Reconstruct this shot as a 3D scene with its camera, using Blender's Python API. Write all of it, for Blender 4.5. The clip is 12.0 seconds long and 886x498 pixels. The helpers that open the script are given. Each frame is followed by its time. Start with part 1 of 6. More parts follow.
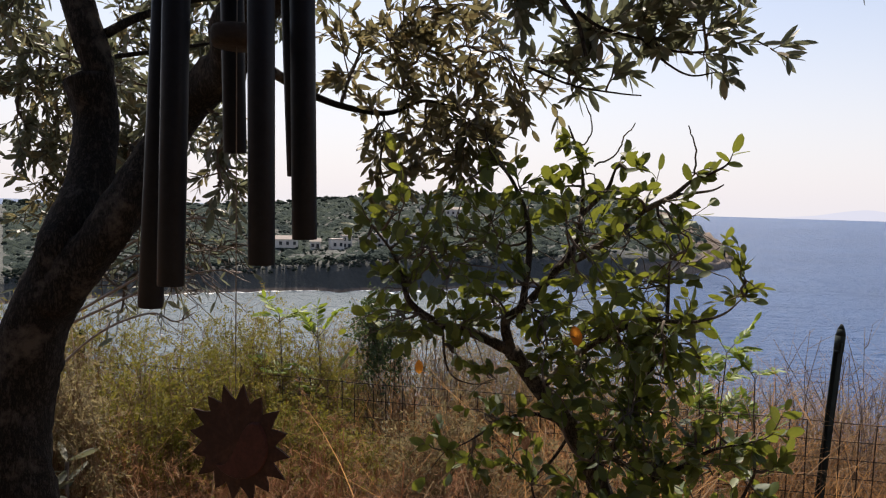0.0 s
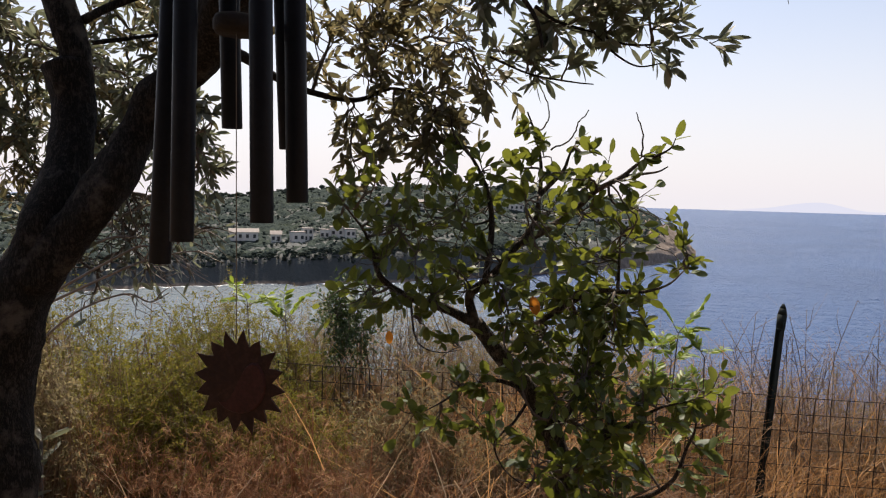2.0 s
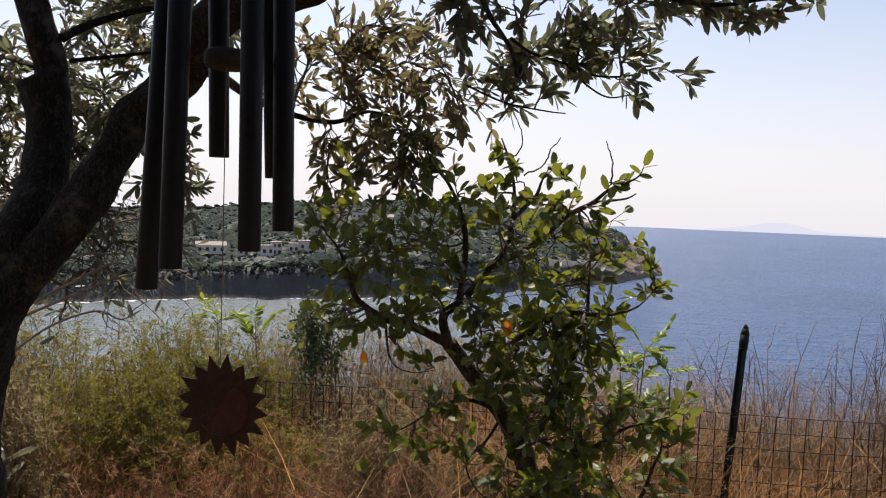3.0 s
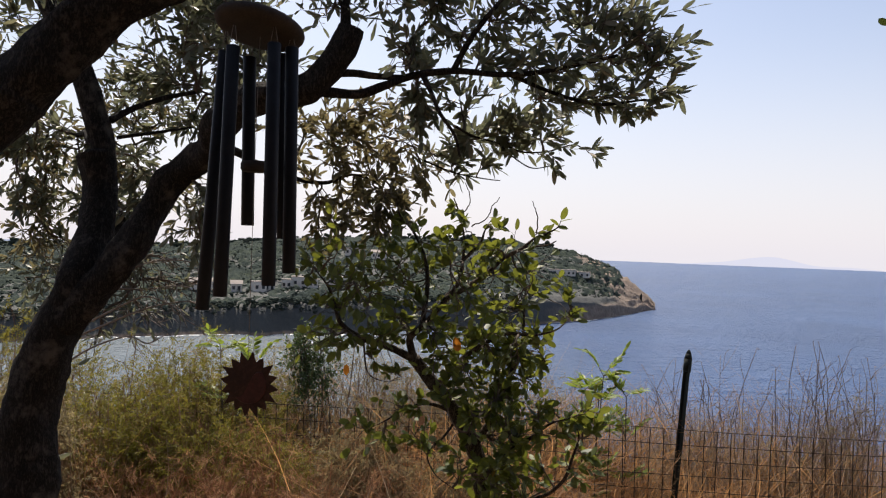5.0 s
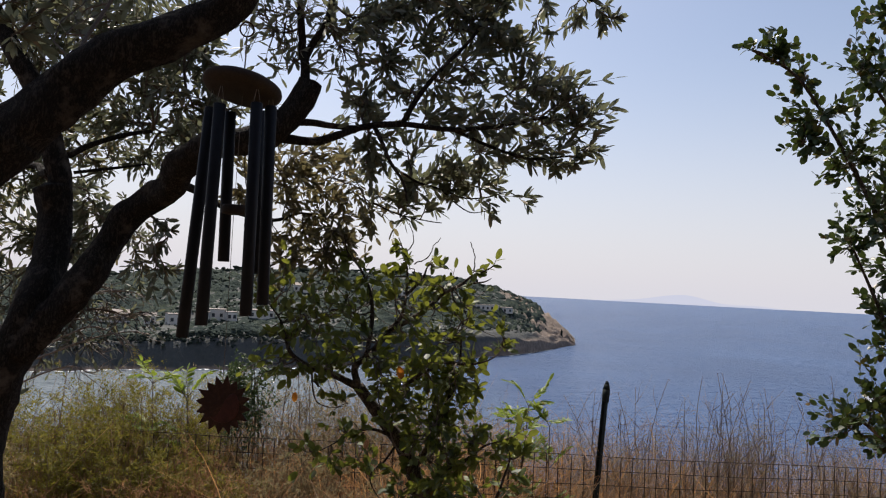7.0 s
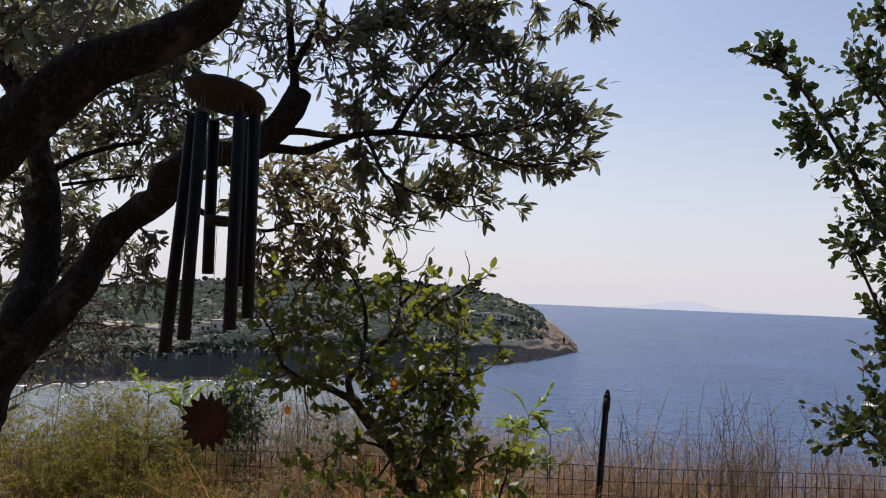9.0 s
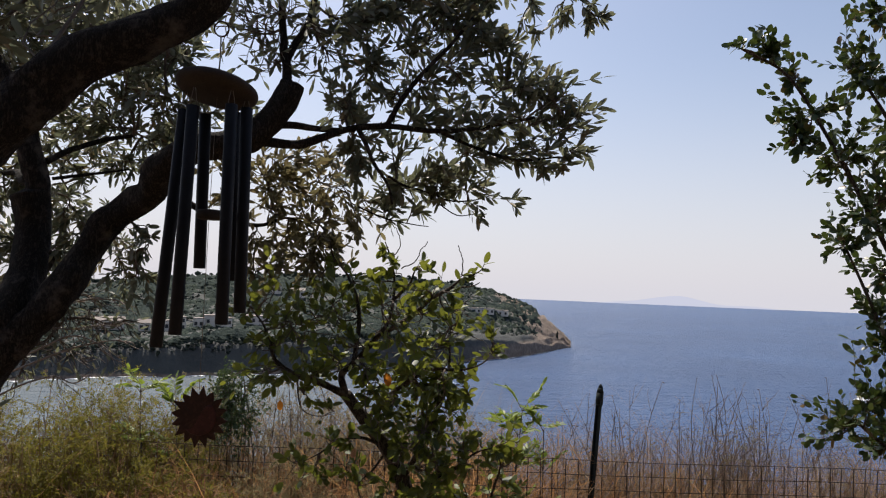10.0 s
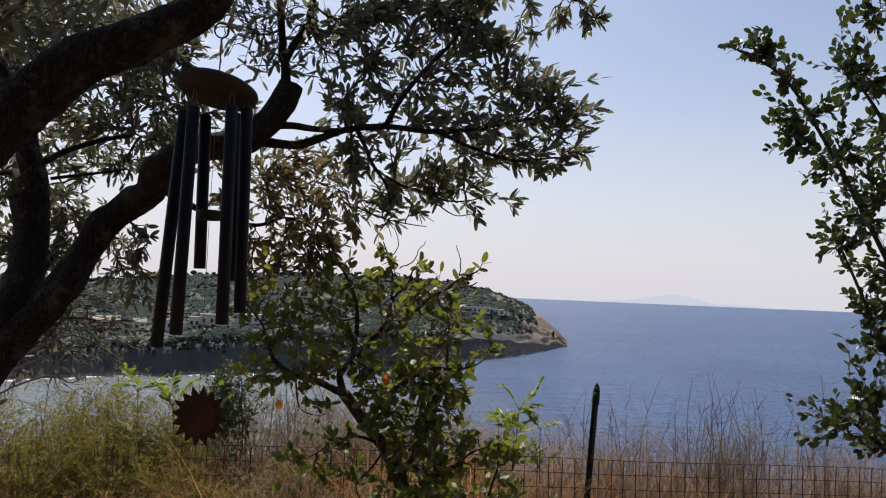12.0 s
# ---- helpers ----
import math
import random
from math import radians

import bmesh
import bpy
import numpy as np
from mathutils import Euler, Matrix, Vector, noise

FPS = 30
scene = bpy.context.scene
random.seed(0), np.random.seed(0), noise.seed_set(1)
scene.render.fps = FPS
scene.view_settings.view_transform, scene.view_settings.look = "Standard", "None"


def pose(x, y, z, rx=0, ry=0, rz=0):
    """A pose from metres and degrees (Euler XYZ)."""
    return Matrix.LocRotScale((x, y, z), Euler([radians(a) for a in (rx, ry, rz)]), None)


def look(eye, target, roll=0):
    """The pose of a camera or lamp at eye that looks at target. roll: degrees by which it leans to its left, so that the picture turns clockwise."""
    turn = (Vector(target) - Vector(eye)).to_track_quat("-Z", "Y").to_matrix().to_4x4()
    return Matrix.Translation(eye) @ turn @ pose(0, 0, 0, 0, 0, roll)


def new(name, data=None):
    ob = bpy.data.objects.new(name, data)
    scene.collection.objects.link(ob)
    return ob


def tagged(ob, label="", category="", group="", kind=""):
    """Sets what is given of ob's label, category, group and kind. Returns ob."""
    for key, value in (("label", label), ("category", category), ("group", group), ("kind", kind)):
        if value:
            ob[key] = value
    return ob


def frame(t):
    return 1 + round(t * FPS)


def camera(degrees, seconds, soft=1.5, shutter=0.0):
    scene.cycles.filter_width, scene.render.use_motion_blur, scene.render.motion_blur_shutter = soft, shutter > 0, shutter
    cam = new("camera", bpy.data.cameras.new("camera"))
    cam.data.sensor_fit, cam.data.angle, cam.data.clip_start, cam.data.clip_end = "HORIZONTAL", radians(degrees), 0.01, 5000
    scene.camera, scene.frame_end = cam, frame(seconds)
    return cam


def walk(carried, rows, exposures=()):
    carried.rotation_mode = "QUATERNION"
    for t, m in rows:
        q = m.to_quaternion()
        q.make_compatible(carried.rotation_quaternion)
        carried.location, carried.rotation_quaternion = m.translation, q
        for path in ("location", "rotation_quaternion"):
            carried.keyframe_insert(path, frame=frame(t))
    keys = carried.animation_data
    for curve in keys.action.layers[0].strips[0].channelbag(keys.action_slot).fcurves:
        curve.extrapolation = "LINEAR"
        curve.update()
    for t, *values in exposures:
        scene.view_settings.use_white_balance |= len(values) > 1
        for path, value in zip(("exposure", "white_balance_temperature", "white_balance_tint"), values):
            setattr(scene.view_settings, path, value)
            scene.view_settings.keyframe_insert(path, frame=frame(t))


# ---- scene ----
cam = camera(65.6, 12.0, soft=1.15)
PATH = [
    (0, (0.154, 0.096, 1.773), (0.106, 2.091, 1.644), 1.5),
    (0.5, (0.155, 0.053, 1.768), (0.142, 2.045, 1.58), 1.7),
    (1, (0.152, 0.02, 1.756), (0.152, 2.009, 1.549), 1.8),
    (1.5, (0.147, 0.009, 1.752), (0.194, 2.001, 1.572), 1.6),
    (2, (0.147, 0.025, 1.755), (0.209, 2.018, 1.607), 1.5),
    (2.5, (0.136, 0.008, 1.756), (0.227, 2.003, 1.644), 1.8),
    (3, (0.138, 0.005, 1.766), (0.286, 1.997, 1.666), 2.3),
    (4.8, (0.186, -0.275, 1.785), (0.333, 1.719, 1.78), 2.3),
    (5, (0.171, -0.304, 1.783), (0.335, 1.69, 1.786), 2.1),
    (5.5, (0.141, -0.369, 1.785), (0.37, 1.617, 1.809), 2.4),
    (6, (0.123, -0.401, 1.784), (0.393, 1.58, 1.844), 2.8),
    (6.5, (0.118, -0.422, 1.787), (0.464, 1.546, 1.875), 3.2),
    (7, (0.116, -0.423, 1.784), (0.491, 1.538, 1.896), 2.9),
    (9, (0.136, -0.404, 1.788), (0.506, 1.557, 1.924), 2.3),
    (9.5, (0.141, -0.404, 1.786), (0.513, 1.556, 1.921), 2.0),
    (10, (0.137, -0.4, 1.787), (0.526, 1.558, 1.91), 2.3),
    (10.5, (0.136, -0.396, 1.786), (0.536, 1.56, 1.9), 2.2),
    (11, (0.132, -0.399, 1.785), (0.533, 1.557, 1.897), 2.2),
    (11.5, (0.13, -0.406, 1.787), (0.53, 1.55, 1.901), 2.3),
    (12, (0.132, -0.406, 1.788), (0.532, 1.55, 1.909), 2.3),
]
walk(cam, [(t, look(eye, target, roll)) for t, eye, target, roll in PATH], [(0.0, 0.52, 7000, 14), (3.0, 0.55, 6950, 14), (5.5, 0.44, 6850, 14), (7.0, 0.26, 6700, 13), (12.0, 0.24, 6680, 13)])

# ---- world, sun and exposure ----
SUN_AZ, SUN_EL = -12.0, 57.0          # degrees, azimuth from +y towards +x
world = bpy.data.worlds.new("sky")
scene.world = world
world.use_nodes = True
wn, wl = world.node_tree.nodes, world.node_tree.links
sky = wn.new("ShaderNodeTexSky")
sky.sky_type = "NISHITA"
sky.sun_disc = False
sky.sun_elevation, sky.sun_rotation = radians(SUN_EL), radians(SUN_AZ)
sky.air_density, sky.dust_density, sky.ozone_density = 1.0, 1.8, 1.6
wn["Background"].inputs["Strength"].default_value = 0.11
# summer haze: the sky pales evenly towards the horizon, all the way round
wco, wsep, wmap, wmix = wn.new("ShaderNodeTexCoord"), wn.new("ShaderNodeSeparateXYZ"), wn.new("ShaderNodeMapRange"), wn.new("ShaderNodeMix")
wl.new(wco.outputs["Generated"], wsep.inputs[0])
wl.new(wsep.outputs["Z"], wmap.inputs["Value"])
wmap.interpolation_type = "SMOOTHERSTEP"
wmap.inputs["From Min"].default_value, wmap.inputs["From Max"].default_value = -0.10, 0.44
wmap.inputs["To Min"].default_value, wmap.inputs["To Max"].default_value = 0.93, 0.05
wmix.data_type = "RGBA"
wmix.inputs["B"].default_value = (5.6, 5.72, 6.36, 1)
wl.new(wmap.outputs[0], wmix.inputs["Factor"])
wl.new(sky.outputs[0], wmix.inputs["A"])
wl.new(wmix.outputs["Result"], wn["Background"].inputs["Color"])

sun_data = bpy.data.lights.new("sun", "SUN")
sun_data.energy, sun_data.angle, sun_data.color = 5.0, radians(0.6), (1.0, 0.94, 0.84)
sun = new("sun", sun_data)
SUN_DIR = Vector((math.sin(radians(SUN_AZ)) * math.cos(radians(SUN_EL)), math.cos(radians(SUN_AZ)) * math.cos(radians(SUN_EL)), math.sin(radians(SUN_EL))))
sun.matrix_world = look(SUN_DIR * 50, (0, 0, 0))


# ---- materials ----
def shader(name):
    m = bpy.data.materials.new(name)
    m.use_nodes = True
    return m, m.node_tree.nodes, m.node_tree.links, m.node_tree.nodes["Principled BSDF"]


def ramp_node(nodes, stops):
    r = nodes.new("ShaderNodeValToRGB")
    e = r.color_ramp.elements
    while len(e) < len(stops):
        e.new(0.5)
    for el, (p, c) in zip(e, stops):
        el.position, el.color = p, (*c, 1)
    return r


def noise_node(nodes, links, scale, detail=4, rough=0.6, vec=None):
    n = nodes.new("ShaderNodeTexNoise")
    n.inputs["Scale"].default_value, n.inputs["Detail"].default_value, n.inputs["Roughness"].default_value = scale, detail, rough
    if vec:
        links.new(vec, n.inputs["Vector"])
    return n


def textured(name, stops, scale, rough=0.8, bump=0.3, fine=8.0, metal=0.0, dist=0.002, spec=0.3):
    """A surface with colour variation at two scales and a fine relief."""
    m, nodes, links, bsdf = shader(name)
    co = nodes.new("ShaderNodeTexCoord")
    a = noise_node(nodes, links, scale, 5, 0.65, co.outputs["Object"])
    b = noise_node(nodes, links, scale * fine, 4, 0.6, co.outputs["Object"])
    mix = nodes.new("ShaderNodeMath")
    mix.operation = "MULTIPLY_ADD"
    mix.inputs[1].default_value = 0.4
    links.new(b.outputs["Fac"], mix.inputs[0])
    sub = nodes.new("ShaderNodeMath")
    sub.operation = "MULTIPLY"
    sub.inputs[1].default_value = 0.6
    links.new(a.outputs["Fac"], sub.inputs[0])
    links.new(sub.outputs[0], mix.inputs[2])
    r = ramp_node(nodes, stops)
    links.new(mix.outputs[0], r.inputs[0])
    links.new(r.outputs[0], bsdf.inputs["Base Color"])
    bsdf.inputs["Roughness"].default_value = rough
    bsdf.inputs["Metallic"].default_value = metal
    bsdf.inputs["Specular IOR Level"].default_value = spec
    bp = nodes.new("ShaderNodeBump")
    bp.inputs["Strength"].default_value, bp.inputs["Distance"].default_value = bump, dist
    links.new(b.outputs["Fac"], bp.inputs["Height"])
    links.new(bp.outputs[0], bsdf.inputs["Normal"])
    return m


def leafy(name, stops, rough=0.45, through_light=0.4, spec=0.5, glow=(0.30, 0.42, 0.05), patch=0.0):
    """Leaf tissue: varied per leaf and, with patch, from spray to spray, shiny above, letting sunlight through."""
    m, nodes, links, bsdf = shader(name)
    geo, info = nodes.new("ShaderNodeNewGeometry"), nodes.new("ShaderNodeObjectInfo")
    add = nodes.new("ShaderNodeMath")
    links.new(geo.outputs["Random Per Island"], add.inputs[0])
    links.new(info.outputs["Random"], add.inputs[1])
    fr = nodes.new("ShaderNodeMath")
    fr.operation = "FRACT"
    links.new(add.outputs[0], fr.inputs[0])
    r = ramp_node(nodes, stops)
    spot = noise_node(nodes, links, 7.0, 3, 0.6)
    wide = nodes.new("ShaderNodeMapRange")
    wide.inputs["From Min"].default_value, wide.inputs["From Max"].default_value = 0.33, 0.67
    links.new(spot.outputs["Fac"], wide.inputs["Value"])
    share = nodes.new("ShaderNodeMix")
    share.inputs["Factor"].default_value = patch
    links.new(fr.outputs[0], share.inputs["A"])
    links.new(wide.outputs[0], share.inputs["B"])
    links.new(share.outputs["Result"], r.inputs[0])
    n = noise_node(nodes, links, 90.0, 3, 0.6)
    mx = nodes.new("ShaderNodeMix")
    mx.data_type, mx.blend_type = "RGBA", "MULTIPLY"
    mx.inputs["Factor"].default_value = 0.5
    links.new(r.outputs[0], mx.inputs["A"])
    rn = ramp_node(nodes, [(0.3, (0.55, 0.55, 0.5)), (0.7, (1.3, 1.3, 1.25))])
    links.new(n.outputs["Fac"], rn.inputs[0])
    links.new(rn.outputs[0], mx.inputs["B"])
    links.new(mx.outputs["Result"], bsdf.inputs["Base Color"])
    bsdf.inputs["Roughness"].default_value, bsdf.inputs["Specular IOR Level"].default_value = rough, spec
    tr = nodes.new("ShaderNodeBsdfTranslucent")
    tint = nodes.new("ShaderNodeMix")
    tint.data_type, tint.blend_type = "RGBA", "MIX"
    tint.inputs["Factor"].default_value = 0.5
    links.new(mx.outputs["Result"], tint.inputs["A"])
    tint.inputs["B"].default_value = (*glow, 1)
    links.new(tint.outputs["Result"], tr.inputs["Color"])
    ms = nodes.new("ShaderNodeMixShader")
    ms.inputs[0].default_value = through_light
    links.new(bsdf.outputs[0], ms.inputs[1])
    links.new(tr.outputs[0], ms.inputs[2])
    links.new(ms.outputs[0], nodes["Material Output"].inputs["Surface"])
    return m


def bark_material(name, dark, light):
    m, nodes, links, bsdf = shader(name)
    co = nodes.new("ShaderNodeTexCoord")
    mp = nodes.new("ShaderNodeMapping")
    mp.inputs["Scale"].default_value = (1, 1, 0.3)
    links.new(co.outputs["Object"], mp.inputs["Vector"])
    v = nodes.new("ShaderNodeTexVoronoi")
    v.feature = "DISTANCE_TO_EDGE"
    v.inputs["Scale"].default_value = 75
    n = noise_node(nodes, links, 30, 6, 0.7, mp.outputs[0])
    warp = nodes.new("ShaderNodeMix")
    warp.data_type = "RGBA"
    warp.inputs["Factor"].default_value = 0.12
    links.new(mp.outputs[0], warp.inputs["A"])
    links.new(n.outputs["Color"], warp.inputs["B"])
    links.new(warp.outputs["Result"], v.inputs["Vector"])
    r = ramp_node(nodes, [(0.0, tuple(c * 0.35 for c in dark)), (0.12, dark), (0.6, light)])
    links.new(v.outputs["Distance"], r.inputs[0])
    lichen = noise_node(nodes, links, 14, 5, 0.7, co.outputs["Object"])
    lr = ramp_node(nodes, [(0.55, (0, 0, 0)), (0.68, (1, 1, 1))])
    links.new(lichen.outputs["Fac"], lr.inputs[0])
    mx = nodes.new("ShaderNodeMix")
    mx.data_type = "RGBA"
    links.new(lr.outputs[0], mx.inputs["Factor"])
    links.new(r.outputs[0], mx.inputs["A"])
    mx.inputs["B"].default_value = (*[c * 1.25 for c in light], 1)
    links.new(mx.outputs["Result"], bsdf.inputs["Base Color"])
    bsdf.inputs["Roughness"].default_value, bsdf.inputs["Specular IOR Level"].default_value = 0.9, 0.15
    bp = nodes.new("ShaderNodeBump")
    bp.inputs["Strength"].default_value, bp.inputs["Distance"].default_value = 0.9, 0.004
    links.new(v.outputs["Distance"], bp.inputs["Height"])
    bp2 = nodes.new("ShaderNodeBump")
    bp2.inputs["Strength"].default_value, bp2.inputs["Distance"].default_value = 0.6, 0.006
    links.new(n.outputs["Fac"], bp2.inputs["Height"])
    links.new(bp.outputs[0], bp2.inputs["Normal"])
    links.new(bp2.outputs[0], bsdf.inputs["Normal"])
    return m


def sea_material():
    m, nodes, links, bsdf = shader("sea_water")
    co = nodes.new("ShaderNodeTexCoord")
    big = noise_node(nodes, links, 0.012, 4, 0.6, co.outputs["Object"])
    r = ramp_node(nodes, [(0.3, (0.015, 0.052, 0.140)), (0.7, (0.025, 0.074, 0.185))])
    links.new(big.outputs["Fac"], r.inputs[0])
    # the sheltered bay is shallow over pale sand
    sep = nodes.new("ShaderNodeSeparateXYZ")
    links.new(co.outputs["Object"], sep.inputs[0])
    sx, sy, mu, mx = nodes.new("ShaderNodeMapRange"), nodes.new("ShaderNodeMapRange"), nodes.new("ShaderNodeMath"), nodes.new("ShaderNodeMix")
    sx.inputs["From Min"].default_value, sx.inputs["From Max"].default_value = 70.0, -10.0
    sy.inputs["From Min"].default_value, sy.inputs["From Max"].default_value = 330.0, 230.0
    links.new(sep.outputs["X"], sx.inputs["Value"])
    links.new(sep.outputs["Y"], sy.inputs["Value"])
    mu.operation = "MULTIPLY"
    links.new(sx.outputs[0], mu.inputs[0])
    links.new(sy.outputs[0], mu.inputs[1])
    mx.data_type = "RGBA"
    links.new(mu.outputs[0], mx.inputs["Factor"])
    links.new(r.outputs[0], mx.inputs["A"])
    mx.inputs["B"].default_value = (0.065, 0.098, 0.122, 1)
    links.new(mx.outputs["Result"], bsdf.inputs["Base Color"])
    bsdf.inputs["Roughness"].default_value = 0.56
    bsdf.inputs["IOR"].default_value = 1.33
    # glints off the small facets
    bsdf.inputs["Coat Weight"].default_value, bsdf.inputs["Coat Roughness"].default_value, bsdf.inputs["Coat IOR"].default_value = 0.2, 0.12, 1.33
    mp = nodes.new("ShaderNodeMapping")
    mp.inputs["Scale"].default_value = (0.5, 1.0, 1.0)
    mp.inputs["Rotation"].default_value = (0, 0, 0.3)
    links.new(co.outputs["Object"], mp.inputs["Vector"])
    w1 = noise_node(nodes, links, 0.22, 5, 0.65, mp.outputs[0])
    w2 = noise_node(nodes, links, 1.1, 3, 0.6, mp.outputs[0])
    b1, b2 = nodes.new("ShaderNodeBump"), nodes.new("ShaderNodeBump")
    b1.inputs["Strength"].default_value, b1.inputs["Distance"].default_value = 1.0, 3.0
    b2.inputs["Strength"].default_value, b2.inputs["Distance"].default_value = 1.0, 0.9
    links.new(w1.outputs["Fac"], b1.inputs["Height"])
    links.new(w2.outputs["Fac"], b2.inputs["Height"])
    links.new(b1.outputs[0], b2.inputs["Normal"])
    links.new(b2.outputs[0], bsdf.inputs["Normal"])
    links.new(b2.outputs[0], bsdf.inputs["Coat Normal"])
    return m


def land_material():
    """Dry headland soil and rock; bare pale rock where the waves wash it."""
    m, nodes, links, bsdf = shader("headland_ground")
    geo = nodes.new("ShaderNodeNewGeometry")
    sep = nodes.new("ShaderNodeSeparateXYZ")
    links.new(geo.outputs["Position"], sep.inputs[0])
    n2 = noise_node(nodes, links, 0.4, 5, 0.7, geo.outputs["Position"])
    # soil greyed towards slate blue: distance haze put into its colour
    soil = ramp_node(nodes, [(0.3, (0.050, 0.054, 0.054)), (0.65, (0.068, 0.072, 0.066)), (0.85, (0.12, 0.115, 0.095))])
    links.new(n2.outputs["Fac"], soil.inputs[0])
    rock = ramp_node(nodes, [(0.3, (0.08, 0.062, 0.050)), (0.7, (0.27, 0.205, 0.155))])
    links.new(n2.outputs["Fac"], rock.inputs[0])
    z = nodes.new("ShaderNodeMapRange")
    z.inputs["From Min"].default_value, z.inputs["From Max"].default_value = -28.7, -29.4
    links.new(sep.outputs["Z"], z.inputs["Value"])
    x = nodes.new("ShaderNodeMapRange")
    x.inputs["From Min"].default_value, x.inputs["From Max"].default_value = 120.0, 131.0
    links.new(sep.outputs["X"], x.inputs["Value"])
    mul = nodes.new("ShaderNodeMath")
    mul.operation = "MAXIMUM"
    links.new(z.outputs[0], mul.inputs[0])
    links.new(x.outputs[0], mul.inputs[1])
    # the wave-cut shelf that widens towards the cape
    shelf, out, both, top = nodes.new("ShaderNodeMapRange"), nodes.new("ShaderNodeMapRange"), nodes.new("ShaderNodeMath"), nodes.new("ShaderNodeMath")
    shelf.inputs["From Min"].default_value, shelf.inputs["From Max"].default_value = -22.0, -24.0
    out.inputs["From Min"].default_value, out.inputs["From Max"].default_value = 70.0, 95.0
    links.new(sep.outputs["Z"], shelf.inputs["Value"])
    links.new(sep.outputs["X"], out.inputs["Value"])
    both.operation, top.operation = "MULTIPLY", "MAXIMUM"
    links.new(shelf.outputs[0], both.inputs[0])
    links.new(out.outputs[0], both.inputs[1])
    links.new(mul.outputs[0], top.inputs[0])
    links.new(both.outputs[0], top.inputs[1])
    mx = nodes.new("ShaderNodeMix")
    mx.data_type = "RGBA"
    links.new(top.outputs[0], mx.inputs["Factor"])
    links.new(soil.outputs[0], mx.inputs["A"])
    links.new(rock.outputs[0], mx.inputs["B"])
    links.new(mx.outputs["Result"], bsdf.inputs["Base Color"])
    bsdf.inputs["Roughness"].default_value = 0.95
    bp = nodes.new("ShaderNodeBump")
    bp.inputs["Strength"].default_value, bp.inputs["Distance"].default_value = 0.8, 1.0
    links.new(n2.outputs["Fac"], bp.inputs["Height"])
    links.new(bp.outputs[0], bsdf.inputs["Normal"])
    return m


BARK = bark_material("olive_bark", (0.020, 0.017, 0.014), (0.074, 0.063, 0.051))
BARK_SHRUB = bark_material("shrub_bark", (0.07, 0.055, 0.045), (0.20, 0.165, 0.13))
OLIVE = leafy("olive_leaf", [(0.0, (0.055, 0.063, 0.044)), (0.45, (0.092, 0.102, 0.070)), (0.85, (0.14, 0.148, 0.108)), (0.96, (0.17, 0.145, 0.095)), (1.0, (0.23, 0.16, 0.09))], 0.45, 0.34, 0.4, (0.34, 0.36, 0.20))
OLIVE_DRY = leafy("dull_olive_leaf", [(0.0, (0.060, 0.060, 0.038)), (0.5, (0.105, 0.096, 0.058)), (0.85, (0.155, 0.125, 0.070)), (1.0, (0.22, 0.150, 0.075))], 0.5, 0.40, 0.35, (0.34, 0.29, 0.13))
GREEN = leafy("evergreen_leaf", [(0.0, (0.022, 0.042, 0.016)), (0.45, (0.044, 0.072, 0.022)), (0.8, (0.085, 0.116, 0.030)), (0.96, (0.14, 0.160, 0.04)), (1.0, (0.30, 0.17, 0.035))], 0.52, 0.33, 0.42, (0.43, 0.45, 0.05), 0.25)
GREEN_DARK = leafy("dark_evergreen_leaf", [(0.0, (0.02, 0.038, 0.014)), (0.5, (0.035, 0.06, 0.02)), (0.9, (0.06, 0.09, 0.025)), (1.0, (0.16, 0.09, 0.03))], 0.4, 0.16, 0.4, (0.16, 0.22, 0.04))
BROOM = leafy("broom_leaf", [(0.0, (0.030, 0.036, 0.008)), (0.35, (0.086, 0.092, 0.018)), (0.68, (0.190, 0.172, 0.034)), (0.85, (0.24, 0.160, 0.055)), (1.0, (0.32, 0.16, 0.075))], 0.65, 0.40, 0.3, (0.42, 0.36, 0.052), 0.5)
SAGE = leafy("grey_green_leaf", [(0.0, (0.060, 0.058, 0.037)), (0.5, (0.138, 0.121, 0.071)), (0.8, (0.218, 0.162, 0.097)), (1.0, (0.307, 0.226, 0.145))], 0.7, 0.5, 0.3, (0.48, 0.38, 0.18), 0.4)
CYPRESS = leafy("dark_shrub_leaf", [(0.0, (0.030, 0.052, 0.028)), (1.0, (0.08, 0.115, 0.05))], 0.5, 0.3, 0.3, (0.14, 0.20, 0.045))
LIME = leafy("lime_leaf", [(0.0, (0.10, 0.16, 0.025)), (1.0, (0.17, 0.23, 0.045))], 0.45, 0.4, 0.4, (0.40, 0.50, 0.05))
ORANGE = leafy("withered_orange_leaf", [(0.0, (0.55, 0.18, 0.03)), (1.0, (0.6, 0.22, 0.03))], 0.5, 0.45, 0.4, (0.8, 0.3, 0.03))
RUSSET = leafy("russet_dry_stem", [(0.0, (0.040, 0.022, 0.016)), (0.4, (0.14, 0.070, 0.042)), (0.7, (0.30, 0.158, 0.092)), (0.9, (0.48, 0.33, 0.20)), (1.0, (0.70, 0.57, 0.41))], 0.8, 0.5, 0.2, (0.56, 0.285, 0.15), 0.4)
STRAW = leafy("straw_stem", [(0.0, (0.14, 0.072, 0.038)), (0.5, (0.35, 0.195, 0.090)), (0.9, (0.48, 0.30, 0.15)), (1.0, (0.55, 0.38, 0.21))], 0.8, 0.5, 0.2, (0.68, 0.35, 0.13), 0.5)
